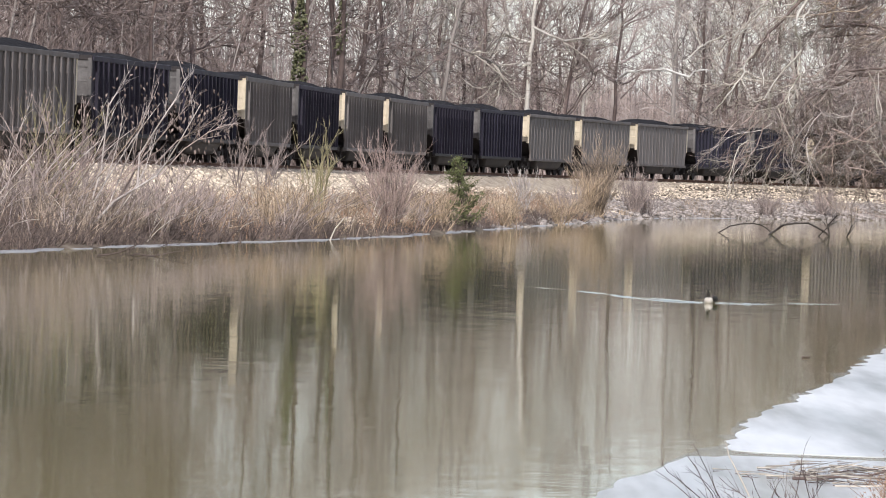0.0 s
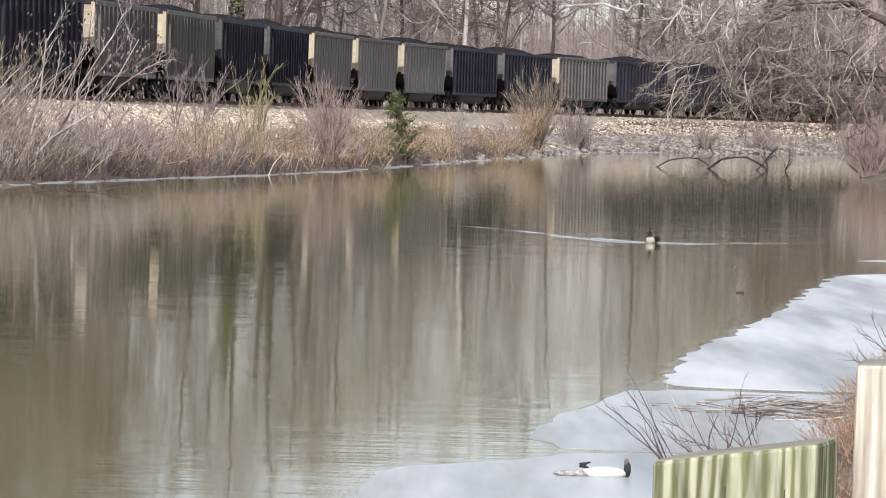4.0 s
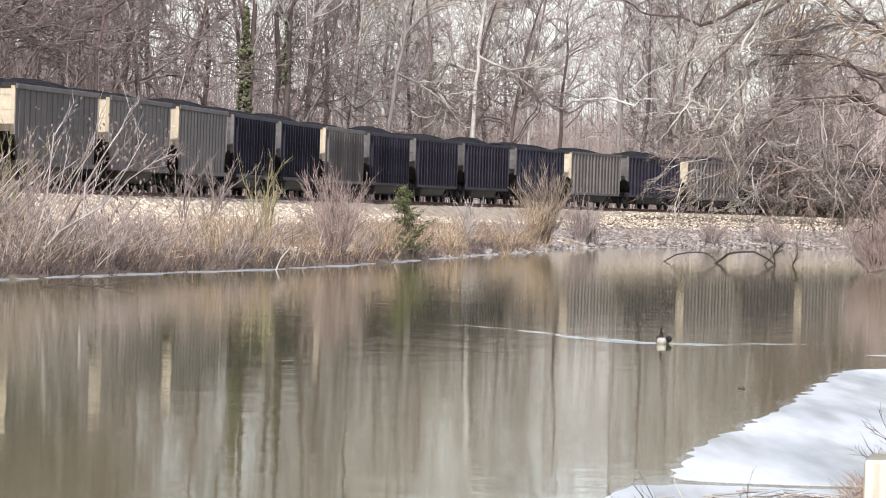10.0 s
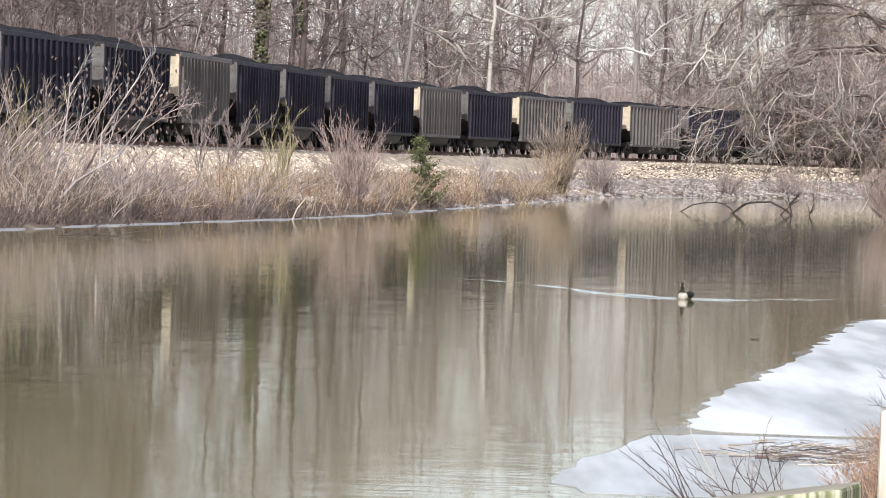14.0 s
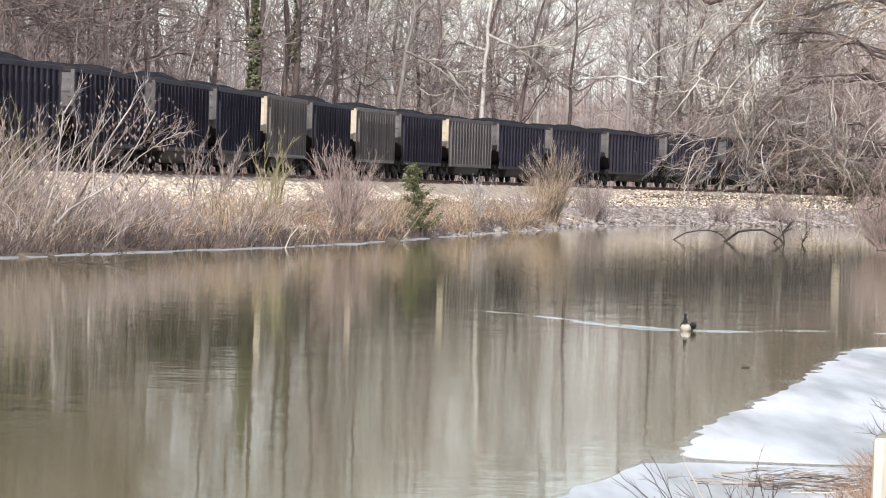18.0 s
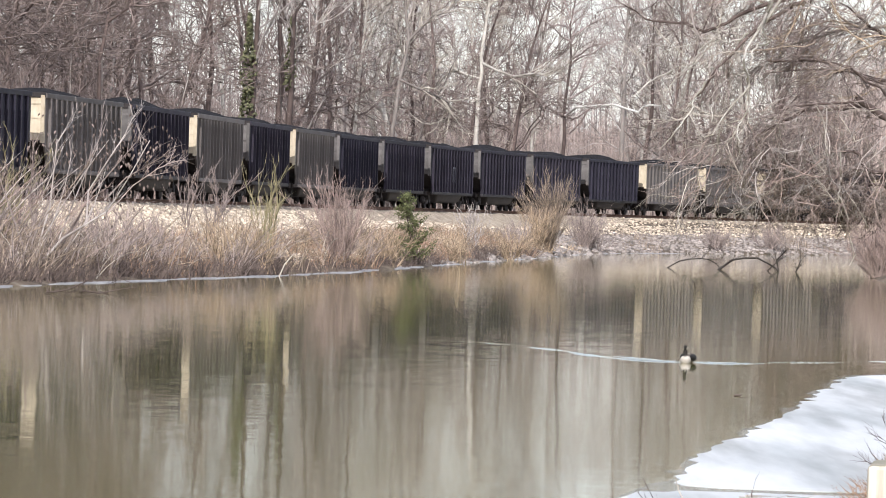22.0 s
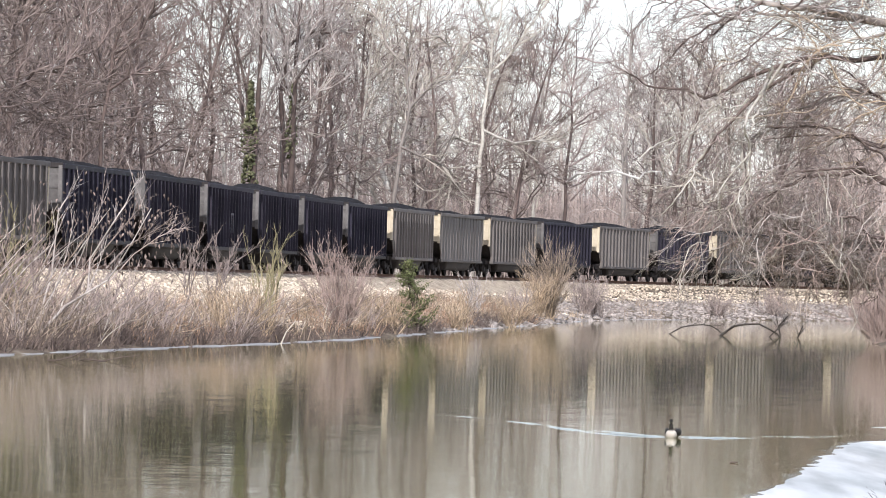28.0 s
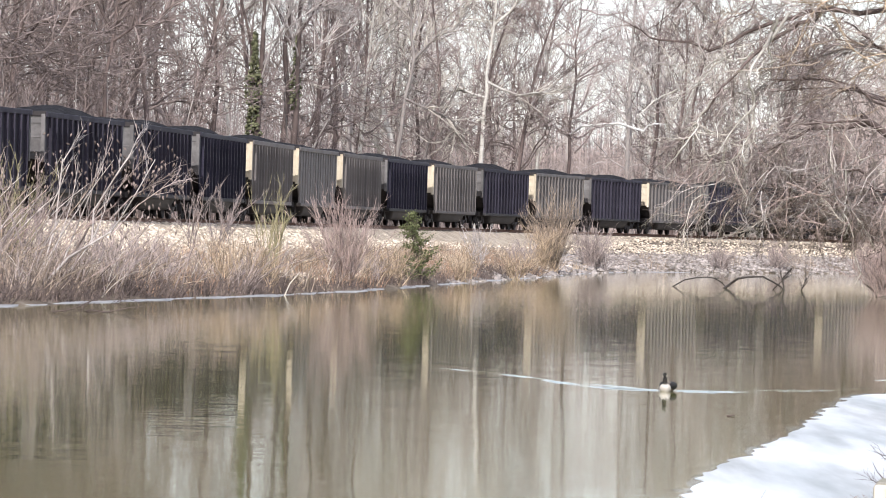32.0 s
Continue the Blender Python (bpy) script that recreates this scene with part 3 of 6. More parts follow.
def coal_car(kind, seed):
    """An open coal gondola; its near end is at -y, its side towards the water at +x."""
    side_mat, end_mat, words = {
        "light": (GREY_STEEL, SUNLIT_CREAM_END, "dusty grey steel coal car with rust-streaked ends in sunlit cream"),
        "plain": (GREY_STEEL, SUNLIT_CREAM_END, "smooth dusty grey steel coal car with ends in sunlit cream"),
        "dark": (DARK_STEEL, SUNLIT_DUSTY_END, "sooty black ribbed steel coal car heaped with coal"),
        "blue": (NAVY_STEEL, SUNLIT_DUSTY_END, "dark blue ribbed steel coal car heaped with coal")}[kind]
    car = thing("coal_car", words, "coal car", "cars of the coal train")
    half, w, top, sill = CAR_BODY / 2, 1.50, 3.62, 0.92
    for x in (w, -w):
        bm = bmesh.new()
        o = 0.03
        outline = [(-half, 2.02), (-half + 0.55, 1.25), (-half + 0.55, sill), (half - 0.55, sill), (half - 0.55, 1.25), (half, 2.02), (half, top), (-half, top)]
        rings = [[bm.verts.new((x + q, y, z)) for y, z in outline] for q in (-o, o)]
        bm.faces.new(rings[0][::-1]), bm.faces.new(rings[1])
        for i in range(8):
            j = (i + 1) % 8
            bm.faces.new((rings[0][i], rings[0][j], rings[1][j], rings[1][i]))
        bmesh.ops.recalc_face_normals(bm, faces=bm.faces)
        part("side_panel", bm, side_mat, car)
    bm = bmesh.new()
    box(bm, 0, 0.035 if kind == "plain" else 0.12, -0.055, 0.055, sill + 0.03, top - 0.1)
    for v in bm.verts:
        if v.co.x > 0.03:
            v.co.y *= 0.7
    rib = part("rib", bm, side_mat, car)
    count = 15
    for x, turn in ((w + 0.03, 0), (-w - 0.03, 180)):
        for i in range(count):
            y = -half + 0.62 + i * (CAR_BODY - 1.24) / (count - 1)
            if x > 0 and i == 0:
                rib.matrix_basis = pose(x, y, 0)
            else:
                twin(rib, car, pose(x, y, 0, 0, 0, turn))
    for x in (w, -w):
        bm = bmesh.new()
        box(bm, x - 0.09, x + 0.11, -half - 0.02, half + 0.02, top - 0.11, top + 0.08, 0.02)
        part("top_chord", bm, side_mat, car)
        bm = bmesh.new()
        box(bm, x - 0.08, x + 0.13, -half + 0.5, half - 0.5, sill - 0.10, sill + 0.06, 0.02)
        part("side_sill", bm, TUB if kind in ("dark", "blue") else side_mat, car)
    for sign in (-1, 1):
        bm = bmesh.new()
        box(bm, -w + 0.04, w - 0.04, sign * half - 0.04, sign * half + 0.04, 2.0, top - 0.02)
        part("end_wall", bm, end_mat, car, "rust-streaked end wall coloured as sunlit" if kind in ("light", "plain") else "")
        for z in (2.25, 2.8, 3.3):
            bm = bmesh.new()
            box(bm, -w + 0.06, w - 0.06, sign * (half + 0.045) - 0.012, sign * (half + 0.045) + 0.012, z - 0.03, z + 0.03)
            part("end_stiffener", bm, end_mat, car)
        for x in (-w + 0.03, w - 0.03):
            bm = bmesh.new()
            box(bm, x - 0.07, x + 0.07, sign * (half + 0.02) - 0.09, sign * (half + 0.02) + 0.09, 1.9, top)
            part("corner_post", bm, end_mat, car)
        bm = bmesh.new()
        box(bm, -w - 0.05, w + 0.05, sign * half - 0.1, sign * half + 0.1, top - 0.08, top + 0.1, 0.02)
        part("end_chord", bm, UNDER, car)
        # slope sheet: its shade is given by the dark running-gear colour
        bm = bmesh.new()
        vs = box(bm, -w + 0.06, w - 0.06, -0.05, 0.05, -0.85, 0.85)
        bmesh.ops.rotate(bm, verts=vs, matrix=Matrix.Rotation(radians(sign * -52), 3, "X"))
        bmesh.ops.translate(bm, verts=vs, vec=(0, sign * (half - 0.72), 1.5))
        part("slope_sheet", bm, UNDER, car)
        bm = bmesh.new()
        box(bm, -0.16, 0.16, sign * (half - 1.2), sign * (half + 0.55), 0.78, 1.02)
        box(bm, -0.17, 0.17, sign * (half + 0.5) - 0.2, sign * (half + 0.5) + 0.42, 0.76, 1.04, 0.06)
        part("coupler", bm, UNDER, car)
        bm = bmesh.new()
        for x in (-w - 0.04, -w + 0.35):
            box(bm, x - 0.012, x + 0.012, sign * (half + 0.16) - 0.012, sign * (half + 0.16) + 0.012, 1.0, 3.5)
        for i in range(7):
            box(bm, -w - 0.04, -w + 0.35, sign * (half + 0.16) - 0.015, sign * (half + 0.16) + 0.015, 1.1 + i * 0.37, 1.13 + i * 0.37)
        part("ladder", bm, end_mat, car)
    bm = bmesh.new()
    box(bm, -w + 0.05, w - 0.05, -half + 0.9, half - 0.9, 1.0, 1.12)
    part("floor_sheet", bm, UNDER, car)
    bm = bmesh.new()
    box(bm, -0.62, 0.62, -half + 0.3, half - 0.3, 0.42, 1.0, 0.03)
    for y in (-half + 0.9, half - 0.9):
        box(bm, -1.3, 1.3, y - 0.1, y + 0.1, 0.62, 1.02)
    for y in (-half + 1.45, half - 1.45):
        box(bm, -1.25, 1.25, y - 1.35, y + 1.35, 0.78, 1.0)
    part("centre_sill", bm, UNDER, car)
    bm = bmesh.new()
    vs = box(bm, -w + 0.08, w - 0.02, -4.1, 4.1, 0.34, 0.9)
    for v in vs:
        if v.co.z < 0.5:
            v.co.y *= 0.86
            v.co.x = v.co.x * 0.84
    bmesh.ops.bevel(bm, geom=list(bm.edges), offset=0.16, segments=3, affect="EDGES", profile=0.5)
    part("tub", bm, TUB, car, "grimy rounded tub below the sill", True)
    v, f = heap(seed)
    mesh_object("coal_load", v, f, COAL, car, "heaped black coal", True)
    first = None
    for y in (-half + 1.45, half - 1.45):
        bm = bmesh.new()
        for x in (-0.98, 0.98):
            vs = box(bm, x - 0.07, x + 0.07, -1.2, 1.2, 0.40, 0.72)
            box(bm, x - 0.1, x + 0.1, -0.35, 0.35, 0.26, 0.80, 0.03)
            for q in (-0.9, 0.9):
                box(bm, x - 0.12, x + 0.12, q - 0.16, q + 0.16, 0.32, 0.64, 0.04)
        box(bm, -1.2, 1.2, -0.18, 0.18, 0.5, 0.85)
        bogie = part("bogie", bm, UNDER, car)
        bogie.matrix_basis = pose(0, y, 0)
        for q in (-0.9, 0.9):
            for x in (-0.76, 0.76):
                if first is None:
                    bm = bmesh.new()
                    rot = Matrix.Rotation(radians(90), 4, "Y")
                    bmesh.ops.create_cone(bm, cap_ends=True, segments=24, radius1=0.46, radius2=0.455, depth=0.12, matrix=rot)
                    bmesh.ops.create_cone(bm, cap_ends=True, segments=24, radius1=0.485, radius2=0.485, depth=0.03, matrix=Matrix.Translation((-0.07, 0, 0)) @ rot)
                    bmesh.ops.create_cone(bm, cap_ends=True, segments=12, radius1=0.14, radius2=0.12, depth=0.22, matrix=rot)
                    first = part("wheel", bm, UNDER, bogie)
                    first.matrix_basis = pose(x, q, 0.46, 0, 0, 180 if x < 0 else 0)
                else:
                    twin(first, bogie, pose(x, q, 0.46, 0, 0, 180 if x < 0 else 0))
    return car


def build_train():
    cars, models = {}, {}
    for g in range(FIRST_CAR, LAST_CAR + 1):
        kind = "plain" if g in (3, 4, 5, 25) else "light" if g in LIGHT_CARS else "blue" if g in BLUE_CARS else "dark"
        key = (kind, g % 3)
        if g == 20:
            car = coal_car(kind, 71)
            bm = bmesh.new()
            for y, z, a, b in ((-0.35, 1.6, 0.09, 0.8), (0.35, 1.6, 0.09, 0.8), (0.0, 2.4, 0.79, 0.09)):
                box(bm, 1.642, 1.65, y - a / 2, y + a / 2, z, z + b)
            part("chalk_scrawl", bm, WHITE_MARK, car, "faint chalked arch mark")
        elif key in models:
            car = copy_thing(models[key], Matrix())
        else:
            car = models[key] = coal_car(kind, 11 * g + 200)
        cars[g] = car
    return cars


CARS = build_train()


def car_rows(g):
    rows = []
    for k in range(0, 33):
        t = float(k)
        s = (g - 3) * CAR_PITCH - 13.2444 * (t - 9) + 0.0056848 * (t - 9) ** 2 + CAR_BODY / 2
        (x0, y0, _), (x1, y1, _) = on_track(s - 5.6), on_track(s + 5.6)
        rows.append((t, pose((x0 + x1) / 2, (y0 + y1) / 2, RAIL_TOP, 0, 0, -math.degrees(math.atan2(x1 - x0, y1 - y0)))))
    return rows

# ---- woods behind the track ----


def tree_thing(rng, label, bark, twig_mat, **shape):
    (tv, tf), (cv, cf) = bare_tree(rng, **shape)
    tree = thing("bare_tree", label, "tree", "bare trees of the woods")
    mesh_object("trunk", tv, tf, bark, tree, smooth_shade=True)
    mesh_object("crown", cv, cf, twig_mat, tree)
    return tree


def behind(s, d):
    x, y, _ = on_track(s, -d)
    return x, y, float(ground_height(x, y))


def places(rng, count, s0, s1, d0, d1):
    """Random places behind the track (negative d: on the water's side), with their ground."""
    s, d = rng.uniform(s0, s1, count), rng.uniform(d0, d1, count)
    h = np.interp(s, ALONG, HEADING)
    x, y = np.interp(s, ALONG, LINE_X) - d * np.cos(h), np.interp(s, ALONG, LINE_Y) + d * np.sin(h)
    return np.stack([x, y, ground_height(x, y)], 1)


def shoots(rng, base, tall, r, lean, twigs, twig_long, twig_r, first=0.25, rise=0.5):
    """Stems that stand on the given places, each with side twigs: one joined mesh."""
    k = len(base)
    h = rng.uniform(0.55, 1.0, k) * tall
    tip = base + np.stack([rng.normal(0, lean, k) * h, rng.normal(0, lean, k) * h, h], 1)
    low = base - np.array([0, 0, 0.1])
    out = [spikes(low, tip, r * rng.uniform(0.7, 1.2, k))]
    if twigs:
        n = k * twigs
        i = np.repeat(np.arange(k), twigs)
        f = rng.uniform(first, 0.95, n)[:, None]
        a = low[i] + (tip - low)[i] * f
        d = rng.normal(0, 1, (n, 3))
        d[:, 2] = abs(d[:, 2]) * 0.6 + rise
        d /= np.linalg.norm(d, axis=1, keepdims=True)
        b = a + d * (twig_long * rng.uniform(0.4, 1.2, n) * (h[i] / np.mean(tall)) * (1.15 - f[:, 0]))[:, None]
        out.append(spikes(a, b, np.full(n, twig_r)))
    return merged(out)


def stuff(name, pieces, mat, label, category):
    v, f = merged(pieces)
    return tagged(mesh_object(name, v, f, mat), label, category, kind="stuff")


def leaf_tufts(rng, centres, size):
    """Small four-sided leaf clumps round the given places."""
    k = len(centres)
    pts = []
    for c in ((1, 0, -0.3), (-0.5, 0.87, -0.3), (-0.5, -0.87, -0.3), (0, 0, 1)):
        pts.append(centres + (np.array(c) + rng.normal(0, 0.35, (k, 3))) * size)
    v = np.stack(pts, 1).reshape(-1, 3)
    base = (np.arange(k) * 4)[:, None]
    f = np.stack([np.concatenate([base + a, base + b, base + c], 1) for a, b, c in ((0, 1, 3), (1, 2, 3), (2, 0, 3), (0, 2, 1))], 1).reshape(-1, 3)
    return v, f


def build_woods():
    rng = np.random.default_rng(21)
    kinds = [
        ("grey-barked bare deciduous tree in the winter woods", BARK_GREY, TWIG_GREY),
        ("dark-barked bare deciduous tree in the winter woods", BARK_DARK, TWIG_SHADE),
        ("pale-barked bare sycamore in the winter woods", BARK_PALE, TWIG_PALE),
        ("slender bare sapling with shade-toned brown twigs in the winter woods", BARK_GREY, TWIG_SHADE)]
    protos = []
    for i, kind in enumerate((0, 1, 0, 1, 1, 0, 2, 3, 3, 3, 2, 2)):
        label, bark, twig_mat = kinds[kind]
        if kind == 3:
            shape = dict(height=rng.uniform(9, 14), thick=rng.uniform(0.07, 0.11), limbs=11, boughs=5, twigs=5, low=0.12, crook=0.16, lean=0.14, spread=0.8)
        else:
            shape = dict(height=rng.uniform(18, 24), thick=rng.uniform(0.15, 0.29), limbs=14, boughs=5, twigs=4, low=rng.uniform(0.16, 0.36), crook=rng.uniform(0.10, 0.15), lean=0.045, spread=1.0)
        protos.append(tree_thing(rng, label, bark, twig_mat, twig=0.023, **shape))
    used = set()

    def put(k, x, y, z, turn):
        m = Matrix.LocRotScale((x, y, z), Euler((0, 0, turn)), None)
        if k in used:
            copy_thing(protos[k], m)
        else:
            used.add(k)
            protos[k].matrix_basis = m

    for n, s in enumerate(np.arange(-72, 300, 4.3)):
        for d, pick in ((rng.uniform(5, 10), (7, 8, 9, 4)), (rng.uniform(9, 18), (0, 1, 2, 3, 4, 5, 6)), (rng.uniform(18, 34), (0, 1, 2, 3, 5, 3))):
            x, y, z = behind(s + rng.uniform(-2.1, 2.1), d)
            k, turn, way = int(pick[int(rng.integers(0, len(pick)))]), rng.uniform(0, 6.28), x / y
            if way < -0.03 and k in (0, 2, 5, 6) and rng.uniform() < 0.75:
                k = (1, 3, 4)[int(rng.integers(0, 3))]
            if way > -0.02 and k < 7 and rng.uniform() < 0.45:
                k = (6, 10, 11)[int(rng.integers(0, 3))]
            clearing = 0.019 < way < 0.044 and d < 14 or -0.052 < way < -0.024 and y < 288 or -0.022 < way < -0.016 and y < 332
            thinned = way > 0.012 and d > 9 and rng.uniform() < (0.62 if way < 0.038 else 0.35)
            thinned = thinned or way < 0.012 and rng.uniform() < 0.12
            if not clearing and not thinned:
                put(k, x, y, z, turn)

    for k in range(9):
        y = rng.uniform(374, 425)
        x = y * rng.uniform(0.008, 0.046)
        put(int((0, 1, 2, 3, 7, 8)[k % 6]), x, y, float(ground_height(x, y)), rng.uniform(0, 6.28))

    # a dark tree with a bare white limb
    x, y = 8.25, 362.0
    z = float(ground_height(x, y))
    tree = thing("bare_tree", "dark leaning tree with one bleached white limb", "tree", "bare trees of the woods", pose(x, y, z))
    tw = Twigs()
    tw.limb([(-0.1, 0, -0.4), (-0.25, 0, 3), (-0.1, 0, 6), (-0.16, 0, 8.5), (0.2, 0, 11.8), (0.05, 0, 14.2), (0.4, 0, 16.2), (0.3, 0, 18.6)], 0.17, 0.02, 8)
    mesh_object("trunk", *tw.mesh(), BARK_DARK, tree, smooth_shade=True)
    tw = Twigs()
    zz = 2.4 - z
    limb = [np.array(p) for p in ((-0.1, -0.2, 6.9 + zz), (0.64, -1.4, 7.54 + zz), (3.25, -2.8, 7.79 + zz), (4.25, -2.9, 7.49 + zz), (5.0, -2.9, 7.3 + zz), (5.3, -2.9, 7.7 + zz), (5.9, -3.0, 7.86 + zz), (6.7, -3.0, 7.78 + zz))]
    tw.limb(limb[:3], 0.09, 0.11, 6), tw.limb(limb[2:5], 0.10, 0.06, 6), tw.limb(limb[4:], 0.06, 0.025, 5)
    clad(rng, tw, limb[4:], 0.9, 6, 0.02)
    mesh_object("white_limb", *tw.mesh(), material("bleached bare wood", (0.5, 0.48, 0.45), (0.78, 0.76, 0.72), 2, 0.7, 0.1, 9), tree, "bleached white dead limb", True)
    tw = Twigs()
    for _ in range(16):
        a = np.array([0.2, 0, rng.uniform(6, 18)])
        pts = crooked(rng, a, (rng.normal(0, 1), rng.normal(0, 0.6), 0.5), rng.uniform(3, 5), 5, 0.22, 0.08)
        tw.limb(pts, 0.08, 0.02, 4)
        for q in range(4):
            clad(rng, tw, pts, 1.6, 7, 0.014)
    mesh_object("crown", *tw.mesh(), TWIG_BROWN, tree)

    # ivy-clad trunks
    for x, y, lo, hi, wide, count in ((-11.49, 285.0, 4.0, 10.6, 0.44, 430), (-9.3, 290.0, 6.5, 10.8, 0.30, 150)):
        z = float(ground_height(x, y))
        tree = thing("ivy_clad_tree", "tall bare tree with its trunk wrapped in dark ivy", "tree", "ivy-clad trees", pose(x, y, z))
        (tv, tf), (cv, cf) = bare_tree(rng, 21, 0.24, limbs=12, boughs=6, twigs=7, low=0.45, crook=0.05, lean=0.01)
        mesh_object("trunk", tv, tf, BARK_DARK, tree, smooth_shade=True)
        mesh_object("crown", cv, cf, TWIG_GREY, tree)
        zs = rng.uniform(lo, hi, count) - (z - 2.4)
        a = rng.uniform(0, 6.28, count)
        rad = wide * (0.6 + 0.6 * rng.uniform(0, 1, count)) * (1 - 0.7 * (zs / hi) ** 4) * (1 + 0.35 * np.sin(zs * 1.7))
        c = np.stack([np.cos(a) * rad, np.sin(a) * rad, zs], 1)
        mesh_object("ivy", *leaf_tufts(rng, c, 0.13), IVY, tree, "dark green ivy leaves")
    x, y = -6.3, 330.0
    z = float(ground_height(x, y))
    tree = thing("bare_tree", "straight white-barked tree standing among grey ones", "tree", "bare trees of the woods", pose(x, y, z))
    (tv, tf), (cv, cf) = bare_tree(rng, 22, 0.17, limbs=10, boughs=6, twigs=7, low=0.5, crook=0.035, lean=0.008)
    mesh_object("trunk", tv, tf, BARK_PALE, tree, smooth_shade=True)
    mesh_object("crown", cv, cf, TWIG_PALE, tree)

    # trees whose forks stand out over the train: trunk line, then limbs, as (x, z)
    for label, y, bark, twig_mat, r, lines in (
            ("dark forked tree with a crooked sideways limb", 294.0, BARK_DARK, TWIG_GREY, 0.21, [
                [(-10.0, 8.0), (-10.0, 11.3), (-10.1, 12.9), (-9.9, 15.2), (-10.4, 16.8), (-10.8, 18.8), (-11.1, 20.8)], [(-9.9, 15.2), (-8.7, 16.1), (-7.8, 16.3), (-7.0, 16.5)],
                [(-10.2, 13.9), (-10.9, 15.2), (-11.2, 16.8), (-11.0, 18.5)], [(-10.0, 14.5), (-9.5, 16.5), (-9.4, 18.2), (-8.8, 19.8)], [(-10.1, 12.9), (-8.9, 13.9), (-8.0, 15.3), (-7.6, 16.9)]]),
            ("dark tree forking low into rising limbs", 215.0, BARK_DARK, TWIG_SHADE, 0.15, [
                [(-18.8, 7.1), (-18.7, 9.3), (-18.6, 10.5), (-18.3, 11.7), (-17.8, 12.9), (-17.3, 14.1), (-17.1, 15.1)], [(-18.6, 10.5), (-18.8, 11.9), (-18.6, 13.1), (-18.8, 14.1)],
                [(-18.3, 11.7), (-18.4, 12.6), (-18.2, 13.8), (-18.4, 14.5)], [(-18.7, 9.5), (-17.8, 10.5), (-16.8, 10.8), (-15.9, 11.6)]]),
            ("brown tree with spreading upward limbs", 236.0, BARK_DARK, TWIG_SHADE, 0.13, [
                [(-16.4, 7.4), (-16.2, 10.1), (-16.0, 12.2), (-15.5, 13.8), (-14.6, 15.1), (-14.4, 16.2)], [(-16.0, 12.2), (-14.8, 13.1), (-13.8, 14.6), (-13.6, 15.4)],
                [(-16.1, 11.1), (-16.9, 12.4), (-17.2, 13.7), (-17.9, 14.7)], [(-16.1, 10.6), (-14.9, 11.4), (-14.0, 11.7), (-13.2, 12.8)]]),
            ("tall pale sycamore with long crooked white limbs", 340.0, BARK_PALE, TWIG_PALE, 0.19, [
                [(1.7, 6.6), (1.8, 10.4), (1.9, 12.7), (2.3, 16.1), (2.4, 18.4), (3.0, 21.1), (3.1, 23.3)], [(2.4, 18.4), (1.7, 20.3), (1.1, 21.8)], [(2.3, 16.1), (3.9, 17.7), (5.1, 19.6), (6.4, 21.6)],
                [(1.9, 12.3), (4.1, 11.4), (5.8, 11.7), (7.6, 12.0)], [(1.9, 11.2), (0.1, 11.8), (-1.0, 10.7), (-2.2, 10.3)], [(1.9, 10.0), (0.2, 8.5), (-0.4, 7.7)], [(2.4, 17.6), (1.0, 18.3), (-0.5, 17.9), (-1.7, 18.5)]]),
            ("crooked grey tree with a drooping pale limb", 318.0, BARK_GREY, TWIG_PALE, 0.18, [
                [(-3.7, 6.7), (-3.3, 10.4), (-2.8, 12.9), (-3.1, 15.8), (-2.5, 18.3), (-2.0, 21.1)], [(-2.8, 12.9), (-1.5, 14.4), (-0.4, 14.8), (0.6, 16.2)], [(-3.1, 15.4), (-4.4, 16.8), (-5.1, 18.6), (-6.2, 19.6)],
                [(-3.3, 10.4), (-1.9, 9.8), (-0.2, 9.1), (0.1, 8.2)]])):
        x0 = lines[0][0][0]
        z0 = float(ground_height(x0, y))
        tree = thing("bare_tree", label, "tree", "bare trees of the woods", pose(x0, y, z0))
        spray = Twigs()
        for n, line in enumerate(lines):
            pts = [np.array((px - x0, 0.35 * n * math.sin(1.7 * i + n) if i else 0.0, pz - z0)) for i, (px, pz) in enumerate(line)]
            if n == 0:
                pts = [np.array((-0.2, 0.0, -0.3)), np.array((-0.1, 0.1, (pts[0][2]) * 0.5))] + pts
            fine = []
            for a, b in zip(pts[:-1], pts[1:]):
                fine += [a, a + (b - a) * 0.5 + rng.normal(0, 0.09, 3)]
            fine.append(pts[-1])
            tw = Twigs()
            tw.limb(fine, r if n == 0 else r * 0.5, r * 0.2, 7)
            mesh_object("trunk" if n == 0 else "limb", *tw.mesh(), bark, tree, smooth_shade=True)
            for _ in range(14):
                k = rng.uniform(0.5 if n == 0 else 0.2, 0.99) * (len(fine) - 1)
                i = int(k)
                a = fine[i] + (fine[i + 1] - fine[i]) * (k - i)
                sub = crooked(rng, a, sideways(rng, unit(fine[i + 1] - fine[i]), rng.uniform(0.4, 1.0)), rng.uniform(1.2, 3.2), 5, 0.22, 0.08)
                spray.limb(sub, 0.05, 0.02, 4)
                clad(rng, spray, sub, 0.9, 5, 0.02, 0.8, 0.08, 2)
        mesh_object("crown", *spray.mesh(), twig_mat, tree)

    # thickets and the woods further off
    red = places(rng, 2300, -85, 120, 4.5, 16)
    red2 = places(rng, 1500, 150, 330, 4.5, 18)
    stuff("thicket", [shoots(rng, red, 5.4, 0.03, 0.12, 7, 1.9, 0.015)], TWIG_RED, "dense reddish-brown thicket of bare saplings", "thicket")
    stuff("pale_thicket", [shoots(rng, red2, 7.5, 0.034, 0.14, 9, 2.4, 0.018)], HAZE_RED, "pinkish-brown thicket beyond the track, coloured pale for haze", "thicket")
